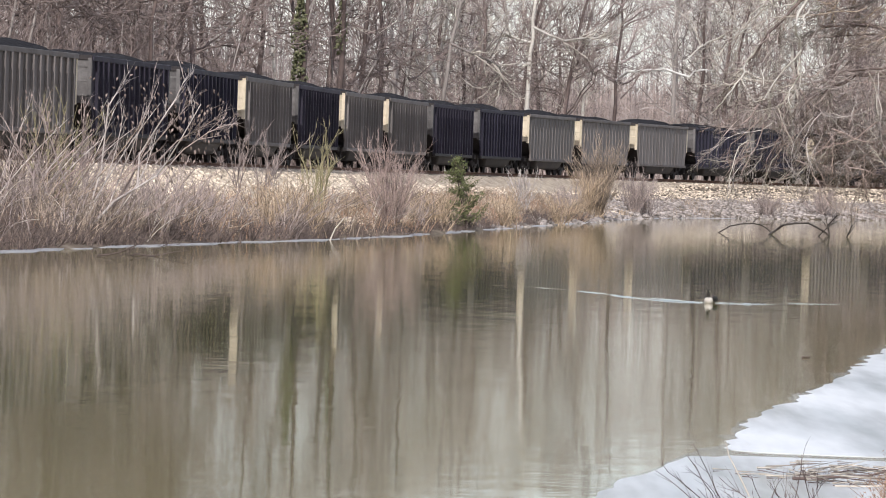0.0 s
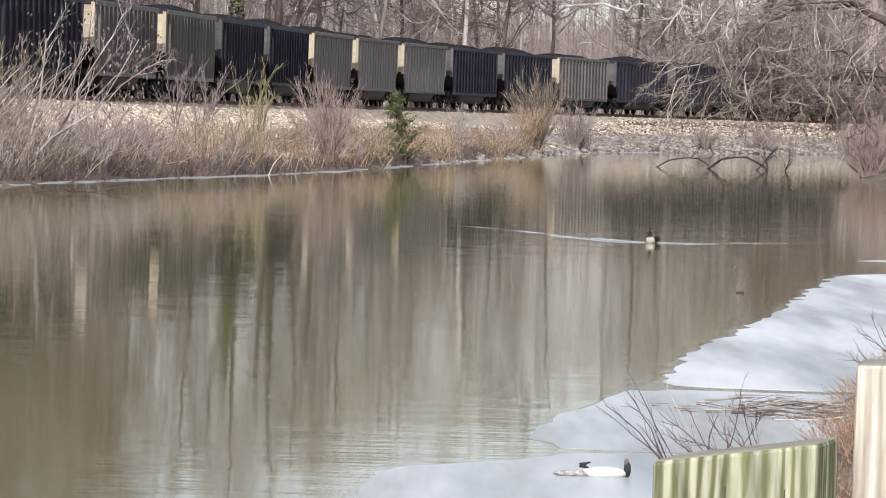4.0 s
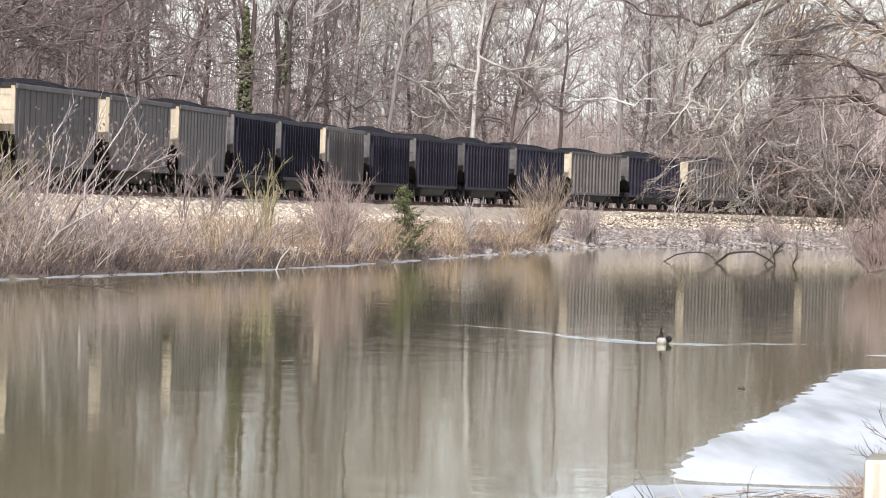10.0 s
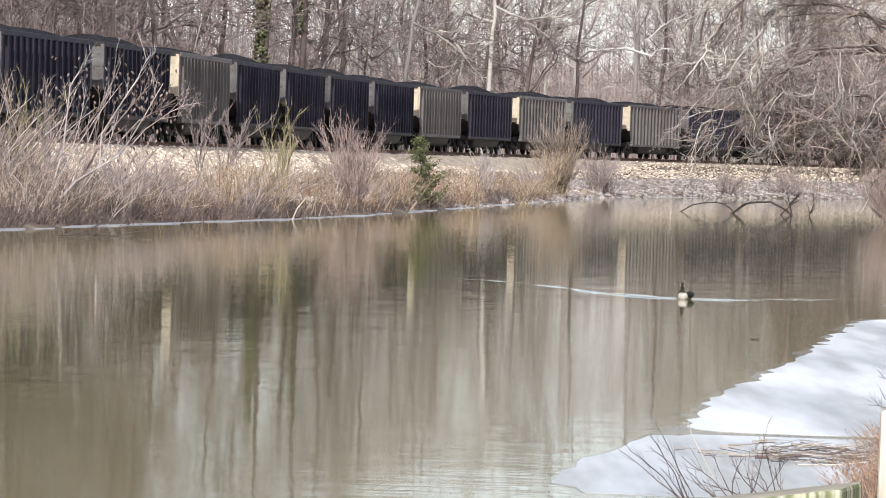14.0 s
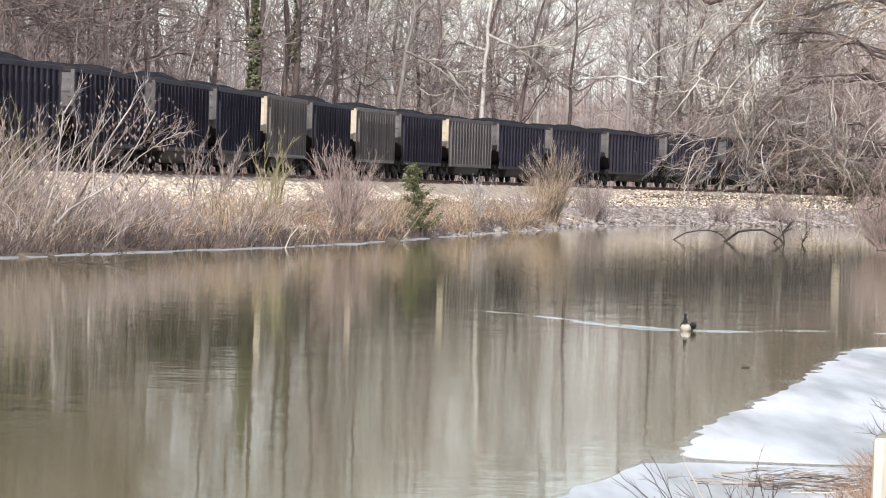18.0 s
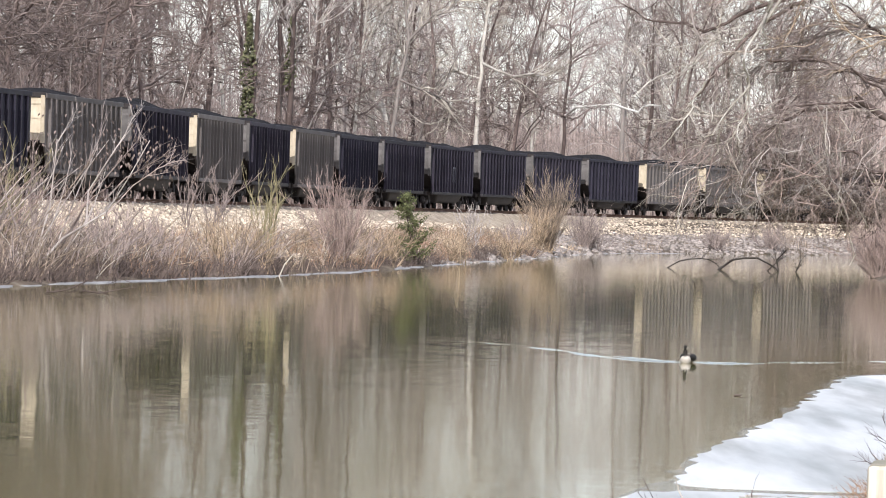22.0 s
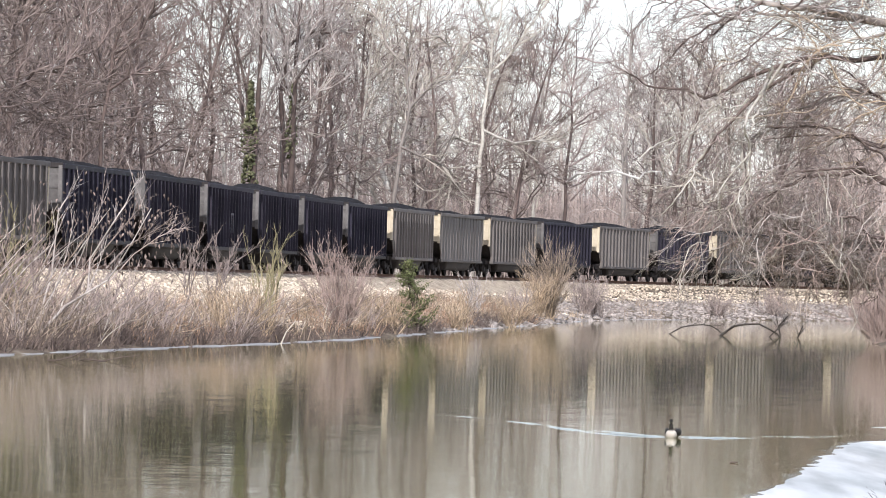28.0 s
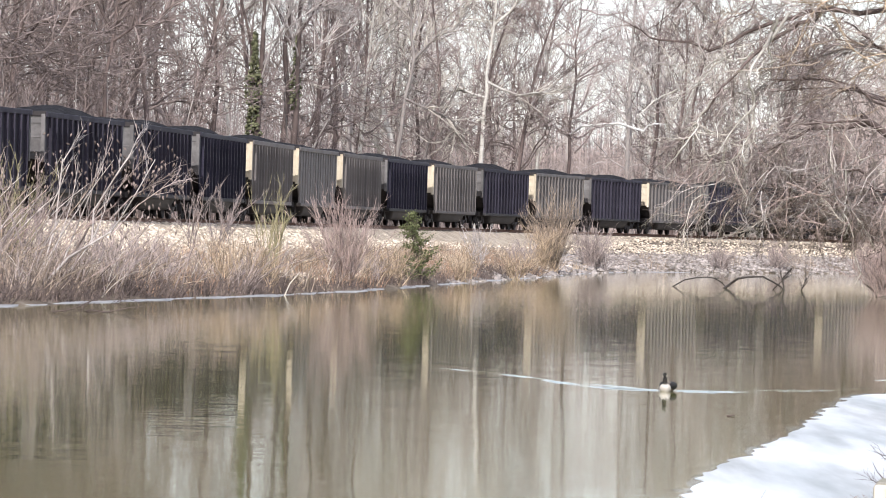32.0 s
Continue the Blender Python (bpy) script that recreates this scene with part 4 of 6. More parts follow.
    grey = places(rng, 3600, -85, 330, 4.5, 30)
    stuff("undergrowth", [shoots(rng, grey, 4.6, 0.026, 0.14, 7, 1.8, 0.012)], THICKET_SHADED, "tangled undergrowth beneath bare trees, coloured dark for shade", "undergrowth")
    tall, less = places(rng, 560, 20, 130, 22, 80), places(rng, 240, 110, 360, 26, 80)
    deep = places(rng, 2300, -85, 380, 28, 120)
    stuff("deep_thicket", [shoots(rng, deep, 9.5, 0.06, 0.09, 9, 3.2, 0.02, 0.1, 0.6)], THICKET_SHADED, "brown thickets deep in the woods, coloured dark for shade", "thicket")
    deep_far = places(rng, 1700, 90, 340, 12, 60)
    left = places(rng, 900, -85, 14, 6, 26)
    stuff("hazy_thicket", [shoots(rng, deep_far, 9.0, 0.05, 0.10, 10, 3.0, 0.02, 0.05, 0.5)], TWIG_RED, "hazy reddish-brown thicket deep in the woods", "thicket")
    stuff("brown_thicket", [shoots(rng, left, 8.0, 0.045, 0.12, 10, 2.6, 0.02, 0.1, 0.5), shoots(rng, places(rng, 520, -90, 40, 20, 60), 19, 0.10, 0.06, 20, 4.2, 0.024, 0.15, 0.6)], TWIG_SHADE, "dense brown thicket toned as shaded behind the track", "thicket")
    left_mid, mid, right = places(rng, 1500, -90, 36, 26, 75), places(rng, 1700, 20, 180, 45, 120), places(rng, 1400, 130, 330, 40, 110)
    stuff("mid_woods", [shoots(rng, left_mid, 21, 0.09, 0.06, 26, 4.2, 0.032, 0.12, 0.5), shoots(rng, mid, 21, 0.09, 0.06, 26, 4.2, 0.036, 0.12, 0.5),
                        shoots(rng, right, 18.5, 0.09, 0.07, 24, 4.0, 0.036, 0.12, 0.5)], HAZE_GREY, "hazy greyish-brown bare woods behind the nearer trees", "woods")
    low = places(rng, 2300, -85, 34, 5, 22)
    low2 = places(rng, 1500, 30, 138, 5, 18)
    stuff("scrub", [shoots(rng, low, 9.0, 0.03, 0.12, 14, 2.2, 0.018, 0.1, 0.4), shoots(rng, low2, 6.6, 0.03, 0.12, 14, 1.9, 0.018, 0.1, 0.4)], TWIG_SHADE, "dense fine brown scrub toned as shaded just behind the track", "scrub")
    yy = rng.uniform(430, 640, 3400)
    xx = yy * rng.uniform(-0.005, 0.098, 3400)
    beyond = np.stack([xx, yy, ground_height(xx, yy)], 1)
    stuff("distant_woods", [shoots(rng, beyond, 10.0 + 9.0 * smooth(0.055, 0.08, xx / yy), 0.10, 0.08, 12, 4.0, 0.05, 0.05, 0.4)], HAZE_RED, "distant brown winter woods, coloured pale for haze", "woods")
    stuff("far_woods", [shoots(rng, tall, 19, 0.11, 0.05, 18, 4.4, 0.022, 0.2, 0.7), shoots(rng, less, 13, 0.10, 0.05, 16, 3.6, 0.022, 0.2, 0.7)], TWIG_GREY, "hazy grey bare woods further off", "woods")


build_woods()

# ---- the far bank ----


def bank(rng, count, y0, y1, f0, f1, clump=0.0, seed=0.0):
    """Random places on the far bank; f runs from 0 at the track to 1 at the water."""
    y = rng.uniform(y0, y1, count * 3)
    f = rng.uniform(f0, f1, count * 3)
    s = np.interp(y, LINE_Y, ALONG)
    h = np.interp(s, ALONG, HEADING)
    w = np.interp(y, SHORE_Y, SHORE_W)
    x = np.interp(s, ALONG, LINE_X) + f * w * np.cos(h)
    yy = y - f * w * np.sin(h)
    keep = wobble(x * 0.8 + seed, yy * 0.35 + seed * 2) > clump - 1.0
    p = np.stack([x, yy, ground_height(x, yy)], 1)[keep][:count]
    return p


def rocks(rng, places_at, size):
    """Broken stones, each of its own shape, joined."""
    ico = bmesh.new()
    bmesh.ops.create_icosphere(ico, subdivisions=1, radius=1)
    v0 = np.array([v.co[:] for v in ico.verts])
    f0 = np.array([[v.index for v in f.verts] for f in ico.faces])
    ico.free()
    k = len(places_at)
    if len(v0) > 12:
        v0, f0 = v0[:12], f0
    r = size * rng.uniform(0.5, 1.3, (k, 1, 1)) * (1 + rng.uniform(-0.35, 0.35, (k, len(v0), 1)))
    v = v0[None] * r * np.array([1.2, 1.2, 0.75]) + places_at[:, None, :]
    f = f0[None] + (np.arange(k) * len(v0))[:, None, None]
    return v.reshape(-1, 3), f.reshape(-1, 3)


def shrub(rng, name, label, x, y, stems, tall, fan, mat, twigs=10, r=0.022, reach=0.7, thick=0.009, droop=0.02, joined=False):
    z = float(ground_height(x, y))
    if joined:
        tw = Twigs()
        for _ in range(stems):
            d = (rng.normal(0, fan), rng.normal(0, fan), 1)
            pts = crooked(rng, (rng.normal(0, fan * 0.5), rng.normal(0, fan * 0.5), -0.1), d, tall * rng.uniform(0.5, 1.05), 6, 0.12, droop)
            tw.limb(pts, r, r * 0.3, 4)
            clad(rng, tw, pts, reach, twigs, thick, 0.7, 0.2, 2)
        ob = tagged(mesh_object(name, *tw.mesh(), mat), label, "brush", kind="stuff")
        ob.matrix_basis = pose(x, y, max(z, 0))
        return ob
    ob = thing(name, label, "shrub", at=pose(x, y, max(z, 0)))
    for _ in range(stems):
        tw = Twigs()
        d = (rng.normal(0, fan), rng.normal(0, fan), 1)
        pts = crooked(rng, (rng.normal(0, fan * 0.5), rng.normal(0, fan * 0.5), -0.1), d, tall * rng.uniform(0.5, 1.05), 6, 0.12, droop)
        tw.limb(pts, r, r * 0.3, 4)
        clad(rng, tw, pts, reach, twigs, thick, 0.7, 0.2, 2)
        mesh_object("stem", *tw.mesh(), mat, ob)
    return ob


def build_bank():
    rng = np.random.default_rng(33)
    stuff("riprap", [rocks(rng, bank(rng, 10000, 138, 300, 0.24, 0.9, 0.3, 4.0), 0.13)],
          STONE, "pale broken limestone riprap on the bank", "stones")
    stuff("shore_riprap", [rocks(rng, bank(rng, 15000, 215, 420, 0.42, 1.03, 0.1, 9.0), 0.105)],
          STONE_GREY, "grey broken riprap along the waterline", "stones")
    stuff("ballast_stones", [rocks(rng, bank(rng, 9000, 126, 250, 0.11, 0.34) + np.array((0, 0, 0.07)), 0.085), rocks(rng, bank(rng, 12000, 120, 420, 0.11, 0.5) + np.array((0, 0, 0.04)), 0.075)], STONE, "loose crushed ballast stones beside the track", "stones")
    stuff("straw_grass", [shoots(rng, bank(rng, 3000, 105, 300, 0.5, 0.97, 1.2), 0.55, 0.019, 0.5, 1, 0.3, 0.012, 0.3),
                          shoots(rng, bank(rng, 300, 300, 420, 0.42, 0.7, 1.3), 0.5, 0.02, 0.5, 1, 0.3, 0.01, 0.3)],
          STRAW, "dry straw-coloured grass on the canal bank", "grass")
    stuff("russet_grass", [shoots(rng, bank(rng, 3600, 105, 270, 0.5, 0.985, 1.1, 6.0), 0.65, 0.019, 0.45, 2, 0.3, 0.011, 0.3)],
          RUSSET, "russet dead grass along the waterline", "grass")
    stuff("bank_brush", [shoots(rng, bank(rng, 1000, 105, 150, 0.55, 0.97, 0.95), 1.6, 0.019, 0.42, 4, 0.8, 0.012, 0.15, 0.15),
                         shoots(rng, bank(rng, 900, 150, 280, 0.62, 0.98, 1.25, 2.0), 1.0, 0.019, 0.42, 4, 0.6, 0.012, 0.15, 0.15),
                         shoots(rng, bank(rng, 160, 318, 372, 0.55, 1.0, 1.2, 5.0), 1.0, 0.02, 0.3, 6, 0.6, 0.011)],
          TWIG_TAN, "grey-brown dead weeds and brush on the bank", "brush")
    # brush in a dark colour, standing in for the shadow at the bank's foot
    stuff("dark_brush", [shoots(rng, bank(rng, 3800, 105, 185, 0.88, 1.0, 0.6, 5.0), 0.55, 0.021, 0.6, 2, 0.4, 0.013, 0.1, 0.1),
                         shoots(rng, bank(rng, 2400, 105, 270, 0.88, 1.0, 0.8, 8.0), 0.5, 0.018, 0.5, 4, 0.4, 0.012, 0.1, 0.1),
                         shoots(rng, bank(rng, 2400, 105, 152, 0.5, 0.97, 0.6, 1.0), 1.2, 0.021, 0.4, 2, 0.6, 0.012, 0.1, 0.15)],
          TWIG_DARK, "tangled brush along the waterline, coloured dark as shade", "brush")
    # weeds scattered up the stony slope
    stuff("slope_weeds", [shoots(rng, bank(rng, 1000, 112, 290, 0.34, 0.66, 1.3, 3.3), 0.6, 0.019, 0.4, 3, 0.35, 0.012, 0.2, 0.3)], TWIG_TAN, "grey-brown weeds scattered over the stony slope", "weeds")
    stuff("slope_grass", [shoots(rng, bank(rng, 900, 112, 290, 0.38, 0.7, 1.3, 8.8), 0.5, 0.019, 0.5, 2, 0.3, 0.012, 0.2, 0.3)], RUSSET, "russet grass tufts scattered over the stony slope", "grass")
    # sheaves of stalks fanned from one root
    for label, count, span, mat in (("fanned sheaves of tan stalks at the waterline", 60, (110, 215), TWIG_TAN), ("fanned sheaves of straw stalks at the waterline", 44, (118, 280), STRAW), ("fanned sheaves of brown canes on the bank", 50, (108, 200), TWIG_BROWN)):
        fans = []
        for p in bank(rng, count, *span, 0.7, 0.985, 0.9, 4.4):
            tall, tip = rng.uniform(0.7, 1.7), rng.normal(0.15, 0.3)
            for _ in range(int(rng.integers(9, 18))):
                lean = tip + rng.normal(0, 0.42)
                root, rise = p + rng.normal(0, 0.12, 3) * np.array((1, 1, 0)), tall * rng.uniform(0.5, 1.1)
                pts = [root + np.array((lean * rise * f ** 1.4, rng.normal(0, 0.03), rise * (f - 0.18 * abs(lean) * f * f) - 0.05)) for f in (0, 0.35, 0.7, 1)]
                for i in range(3):
                    fans.append((*pts[i], *pts[i + 1], 0.018 - 0.004 * i, 0.014 - 0.004 * i))
        q = np.array(fans)
        stuff("stalk_sheaves", [frustums(q[:, :3], q[:, 3:6], q[:, 6], q[:, 7], 3)], mat, label, "weeds")
    # stalks that arch over
    for label, count, span, mat, thick, lift in (("bleached stalks bent over the waterline", 120, (108, 190), TWIG_PALE, 0.015, (0.5, 1.7)), ("pale dry stalks bent over the waterline", 180, (150, 290), STRAW, 0.018, (0.4, 1.2)),
                                                 ("long grey-brown canes arching on the bank", 170, (108, 160), TWIG_BROWN, 0.017, (1.2, 2.8))):
        bent = []
        for p in bank(rng, count, *span, 0.55, 0.985, 0.9, 7.0):
            reach, rise = rng.uniform(0.3, 1.3) * rng.choice((1, 1, -1)), rng.uniform(*lift)
            pts = [p + np.array((reach * f, 0.2 * f, rise * (1.6 * f - 0.8 * f * f))) for f in np.linspace(0, 1, 5)]
            for i in range(4):
                bent.append((*pts[i], *pts[i + 1], thick * (1 - 0.18 * i), thick * (0.82 - 0.18 * i)))
        q = np.array(bent)
        stuff("bent_stalks", [frustums(q[:, :3], q[:, 3:6], q[:, 6], q[:, 7], 3)], mat, label, "weeds")
    stuff("weed_stalks", [shoots(rng, bank(rng, 300, 105, 165, 0.55, 0.97, 0.7, 3.0), 2.2, 0.019, 0.3, 4, 0.7, 0.012)],
          TWIG_BROWN, "tall brown weed stalks on the bank", "weeds")

    # the large shrub with pods
    z0 = float(ground_height(-11.3, 145.0))
    ob = thing("podded_shrub", "large bare shrub with dark hanging seed pods", "shrub", at=pose(-11.3, 145.0, z0))

    def local(points, dy):
        return [np.array((x + 11.3, dy + 0.3 * math.sin(i * 2.1), z - z0)) for i, (x, z) in enumerate(points)]

    tips = []
    for points, r in (([(-11.52, 0.3), (-10.76, 1.21), (-10.15, 1.59), (-9.59, 1.97), (-9.34, 2.33), (-8.94, 2.96), (-8.42, 3.98)], 0.043), ([(-10.21, 1.58), (-10.2, 2.56), (-9.59, 3.53), (-9.21, 4.18), (-8.99, 4.74)], 0.031), ([(-9.59, 1.97), (-8.95, 2.75), (-8.26, 3.24), (-7.79, 3.5)], 0.022),
                      ([(-9.81, 2.31), (-9.24, 2.98), (-7.95, 3.76)], 0.03), ([(-11.6, 0.85), (-11.29, 2.08), (-11.11, 3.89), (-10.8, 4.48)], 0.035), ([(-11.84, 0.75), (-12.55, 2.53), (-12.92, 3.67)], 0.03),
                      ([(-11.3, 0.4), (-10.2, 2.5), (-9.2, 3.7), (-8.9, 4.1)], 0.028), ([(-11.5, 0.4), (-11.9, 2.2), (-11.8, 3.9)], 0.026), ([(-11.0, 0.3), (-10.5, 1.9), (-10.3, 3.4), (-9.9, 4.3)], 0.026),
                      ([(-12.3, 0.3), (-13.2, 1.9), (-13.9, 3.3)], 0.03)):
        tw = Twigs()
        pts = local(points, -3.4 if r > 0.04 else rng.uniform(-2.4, 0.0))
        tw.limb(pts, r, r * 0.3, 6)
        clad(rng, tw, pts[1:], 0.95, 9, 0.012, 0.75, 0.2, 2)
        mesh_object("branch", *tw.mesh(), TWIG_GREY if r > 0.03 else TWIG_BROWN, ob, smooth_shade=False)
        for _ in range(36):
            k = rng.uniform(0.55, 1.0) * (len(pts) - 1)
            i = min(int(k), len(pts) - 2)
            tips.append(pts[i] + (pts[i + 1] - pts[i]) * (k - i) + rng.normal(0, 0.38, 3))
    for _ in range(32):
        tw = Twigs()
        a = np.array((rng.uniform(-3.6, 0.6), rng.uniform(-2, 1), -0.1))
        reach, rise, sag = rng.uniform(1.2, 3.2), rng.uniform(1.8, 3.9), rng.uniform(-0.5, 0.7)
        pts = [a + np.array((reach * f + sag * f * (1 - f) * 2, 0.2 * math.sin(3 * f), rise * f - sag * f * (1 - f) * 1.6)) for f in np.linspace(0, 1, 8)]
        tw.limb(pts, rng.uniform(0.016, 0.032), 0.008, 5)
        clad(rng, tw, pts[3:], 0.7, 5, 0.010, 0.6, 0.2, 1)
        mesh_object("branch", *tw.mesh(), (TWIG_RED, TWIG_TAN, TWIG_GREY)[int(rng.integers(0, 3))], ob)
    v = [(0, 0, 0), (0, 0, -0.15), (0.036, 0.0, -0.06), (-0.018, 0.03, -0.06), (-0.018, -0.03, -0.06)]
    first = None
    for c in tips:
        m = Matrix.LocRotScale(Vector(c), Euler((rng.normal(0, 0.4), rng.normal(0, 0.4), rng.uniform(0, 6))), None)
        if first is None:
            first = mesh_object("seed_pod", v, [(0, 2, 3), (0, 3, 4), (0, 4, 2), (1, 3, 2), (1, 4, 3), (1, 2, 4)], POD, ob)
            first.matrix_basis = m
        else:
            twin(first, ob, m)

    shrub(rng, "budding_shrub", "bare shrub with yellowish budding twigs on the bank", -13.0, 148.0, 26, 3.6, 0.22, TWIG_OLIVE, 9, 0.016, 0.6, 0.010)
    shrub(rng, "yellow_green_shrub", "bare shrub with yellow-green stems on the bank", -6.5, 183.5, 18, 3.3, 0.20, TWIG_OLIVE, 7, 0.026, 0.8, 0.012)
    shrub(rng, "brown_shrub", "dense purplish-brown bare shrub at the waterline", -3.9, 186.0, 84, 3.5, 0.26, TWIG_RED, 12, 0.017, 0.6, 0.009)
    shrub(rng, "tan_shrub", "tall tan bare shrub on the bank", 5.6, 279.0, 84, 4.4, 0.24, TWIG_TAN, 11, 0.02, 0.8, 0.012)
    shrub(rng, "straw_shrub", "straw-coloured bushy weeds on the bank", 5.0, 277.0, 34, 2.7, 0.34, STRAW, 12, 0.02, 0.7, 0.012)
    shrub(rng, "tan_shrub", "tan bare shrub on the bank", 8.2, 303.0, 42, 3.0, 0.32, TWIG_BROWN, 10, 0.02, 0.7, 0.012)
    shrub(rng, "small_shrub", "small grey bare shrub on the bank", 1.2, 252.0, 24, 2.2, 0.25, TWIG_GREY, 9, 0.017, 0.5, 0.011)
    for x, y, tall in ((-9.9, 192.0, 3.4), (-9.3, 206.0, 3.0), (-8.8, 188.0, 2.6)):
        shrub(rng, "tall_weed", "drooping dry brown weed on the ballast slope", x, y, 9, tall, 0.14, TWIG_BROWN, 12, 0.02, 0.45, 0.011, -0.08, True)
    for x, y, tall in ((-13.0, 141.0, 2.4), (-10.0, 150.0, 2.2), (-9.0, 157.0, 1.9), (-7.6, 166.0, 1.8), (-6.4, 172.0, 1.6), (-2.3, 197.0, 1.6), (0.4, 222.0, 1.7), (3.0, 246.0, 1.6)):
        shrub(rng, "waterside_brush", "grey-brown dead brush at the water's edge", x, y, 30, tall, 0.36, TWIG_BROWN if tall > 1.8 else STRAW, 6, 0.018, 0.5, 0.012, joined=True)
    shrub(rng, "dark_shrub", "dark bare shrub leaning over the stony bank", 8.9, 305.0, 30, 2.2, 0.45, TWIG_BROWN, 10, 0.02, 0.8, 0.013)
    shrub(rng, "brown_brush", "brown dead brush among the grass", 3.6, 268.0, 26, 1.6, 0.45, TWIG_BROWN, 10, 0.018, 0.6, 0.012)
    for x, y, tall in ((-13.9, 147.0, 2.6), (-12.6, 150.0, 2.4)):
        shrub(rng, "tangled_shrub", "tangled purplish-brown bare shrub on the bank", x, y, 34, tall, 0.45, TWIG_BROWN if tall < 2.5 else TWIG_DARK, 12, 0.016, 0.7, 0.009)
    shrub(rng, "low_brush", "low dark bare brush on the stony bank", 18.0, 338.0, 30, 1.7, 0.45, TWIG_BROWN, 9, 0.022, 0.7, 0.013, joined=True)
    shrub(rng, "low_brush", "low dark bare brush on the stony bank", 22.5, 352.0, 36, 2.0, 0.5, TWIG_BROWN, 9, 0.022, 0.8, 0.013, joined=True)
    shrub(rng, "red_brush", "reddish bare brush overhanging the water", 18.7, 219.0, 96, 2.7, 0.42, TWIG_RED, 12, 0.017, 0.8, 0.011)
    shrub(rng, "red_brush", "reddish bare brush overhanging the water", 19.6, 224.0, 60, 3.2, 0.36, TWIG_RED, 12, 0.017, 0.8, 0.011)

    # young cedar
    x, y = -1.25, 206.5
    z0 = float(ground_height(x, y))
    ob = thing("cedar_sapling", "young green cedar growing at the waterline", "tree", at=pose(x, y, z0, 2, -9, 0))
    tw = Twigs()
    tw.limb(crooked(rng, (0, 0, -0.2), (0, 0, 1), 3.1, 5, 0.04), 0.05, 0.01, 6)
    mesh_object("trunk", *tw.mesh(), BARK_DARK, ob)
    tw = Twigs()
    c = []
    for _ in range(120):
        h = rng.uniform(0.04, 0.98) ** 1.35
        reach = (1.2 * (1 - h) ** 0.9 + 0.10) * rng.uniform(0.35, 1.15)
        a = rng.uniform(0, 6.28)
        p, q = np.array([0, 0, h * 2.9]), np.array([math.cos(a) * reach, math.sin(a) * reach, h * 2.9 + reach * 0.45])
        tw.thorn(p, q, 0.018)
        for k in range(24):
            c.append(p + (q - p) * rng.uniform(0.3, 1.05) + rng.normal(0, 0.06, 3))
    mesh_object("branchwork", *tw.mesh(), BARK_DARK, ob)
    mesh_object("foliage", *leaf_tufts(rng, np.array(c), 0.034), NEEDLES, ob, "dark green feathery foliage")

    # drowned branches, a leaning dead stem, edge ice
    snag = thing("drowned_branch", "dead branch arching out of the water", "dead branch", at=pose(0.35, 236, 0.02))
    for points, r in (([(9.9, -0.05), (10.5, 0.28), (11.0, 0.45), (11.5, 0.5), (11.9, 0.42), (12.2, 0.22), (12.5, -0.1)], 0.06), ([(12.3, -0.1), (12.6, 0.24), (13.0, 0.46), (13.5, 0.56), (14.1, 0.52), (14.6, 0.36), (14.95, 0.14), (15.15, -0.1)], 0.10),
                      ([(15.1, -0.1), (15.05, 0.5), (15.4, 0.97)], 0.07), ([(15.95, -0.1), (16.15, 0.5)], 0.06), ([(14.5, -0.1), (14.9, 0.25), (15.3, 0.6)], 0.05)):
        tw = Twigs()
        pts = [np.array((x, rng.uniform(-0.3, 0.3), z)) for x, z in points]
        tw.limb([q + rng.normal(0, 0.03, 3) for q in pts], r * 0.6, r * 0.35, 6)
        clad(rng, tw, pts, 0.7, 7, 0.016, 0.9, 0.35, 2)
        mesh_object("branch", *tw.mesh(), WET_WOOD, snag, smooth_shade=True)
    dead = thing("dead_stem", "bleached dead stem leaning over the waterline", "dead branch", at=pose(-5.5, 166.3, 0))
    tw = Twigs()
    tw.limb([np.array(p) for p in ((0, -0.1, -0.1), (0.2, 0, 0.4), (0.48, 0.2, 0.75))], 0.026, 0.014, 6)
    mesh_object("stem", *tw.mesh(), TWIG_PALE, dead)
    for x, y, a in ((-9.08, 124.20, 0), (-8.46, 127.50, 12)):
        log = thing("fallen_branch", "fallen dark twiggy branch lying at the waterline", "dead branch", at=pose(x, y, 0.03, 0, 0, a))
        tw = Twigs()
        tw.limb(crooked(rng, (-0.7, 0, 0), (1, 0, 0.03), 1.5, 8, 0.16), 0.024, 0.01, 6)
        clad(rng, tw, crooked(rng, (-0.5, 0, 0), (1, 0.2, 0.05), 1.2, 6, 0.2), 0.4, 9, 0.010, 0.8, 0.1, 2)
        mesh_object("stem", *tw.mesh(), BARK_DARK, log)
    verts, stops = [], np.arange(100, 330, 0.9)
    for y in stops:
        s = float(np.interp(y, LINE_Y, ALONG))
        w = float(np.interp(y, SHORE_Y, SHORE_W))
        out = float(np.interp(y, [100, 165, 190, 330], [0.42, 0.25, 0.10, 0.1])) + 0.17 * math.sin(y * 0.35) + 0.12 * math.sin(y * 1.7) + 0.08 * math.sin(y * 0.83)
        top = 0.018 + 0.010 * math.sin(y * 0.8)
        for d, z in ((w - 0.7, top + 0.01), (w + max(out, -0.2), top), (w + max(out, -0.2) + 0.02, -0.02)):
            x, yy, _ = on_track(s, d)
            verts.append((x, yy, z))
    tagged(mesh_object("edge_ice", np.array(verts), grid_faces(3, len(stops)), EDGE_ICE), "thin dirty ice along the far waterline", "ice", kind="structure")


build_bank()


# ---- the tree that leans over the water, and its hanging branches ----


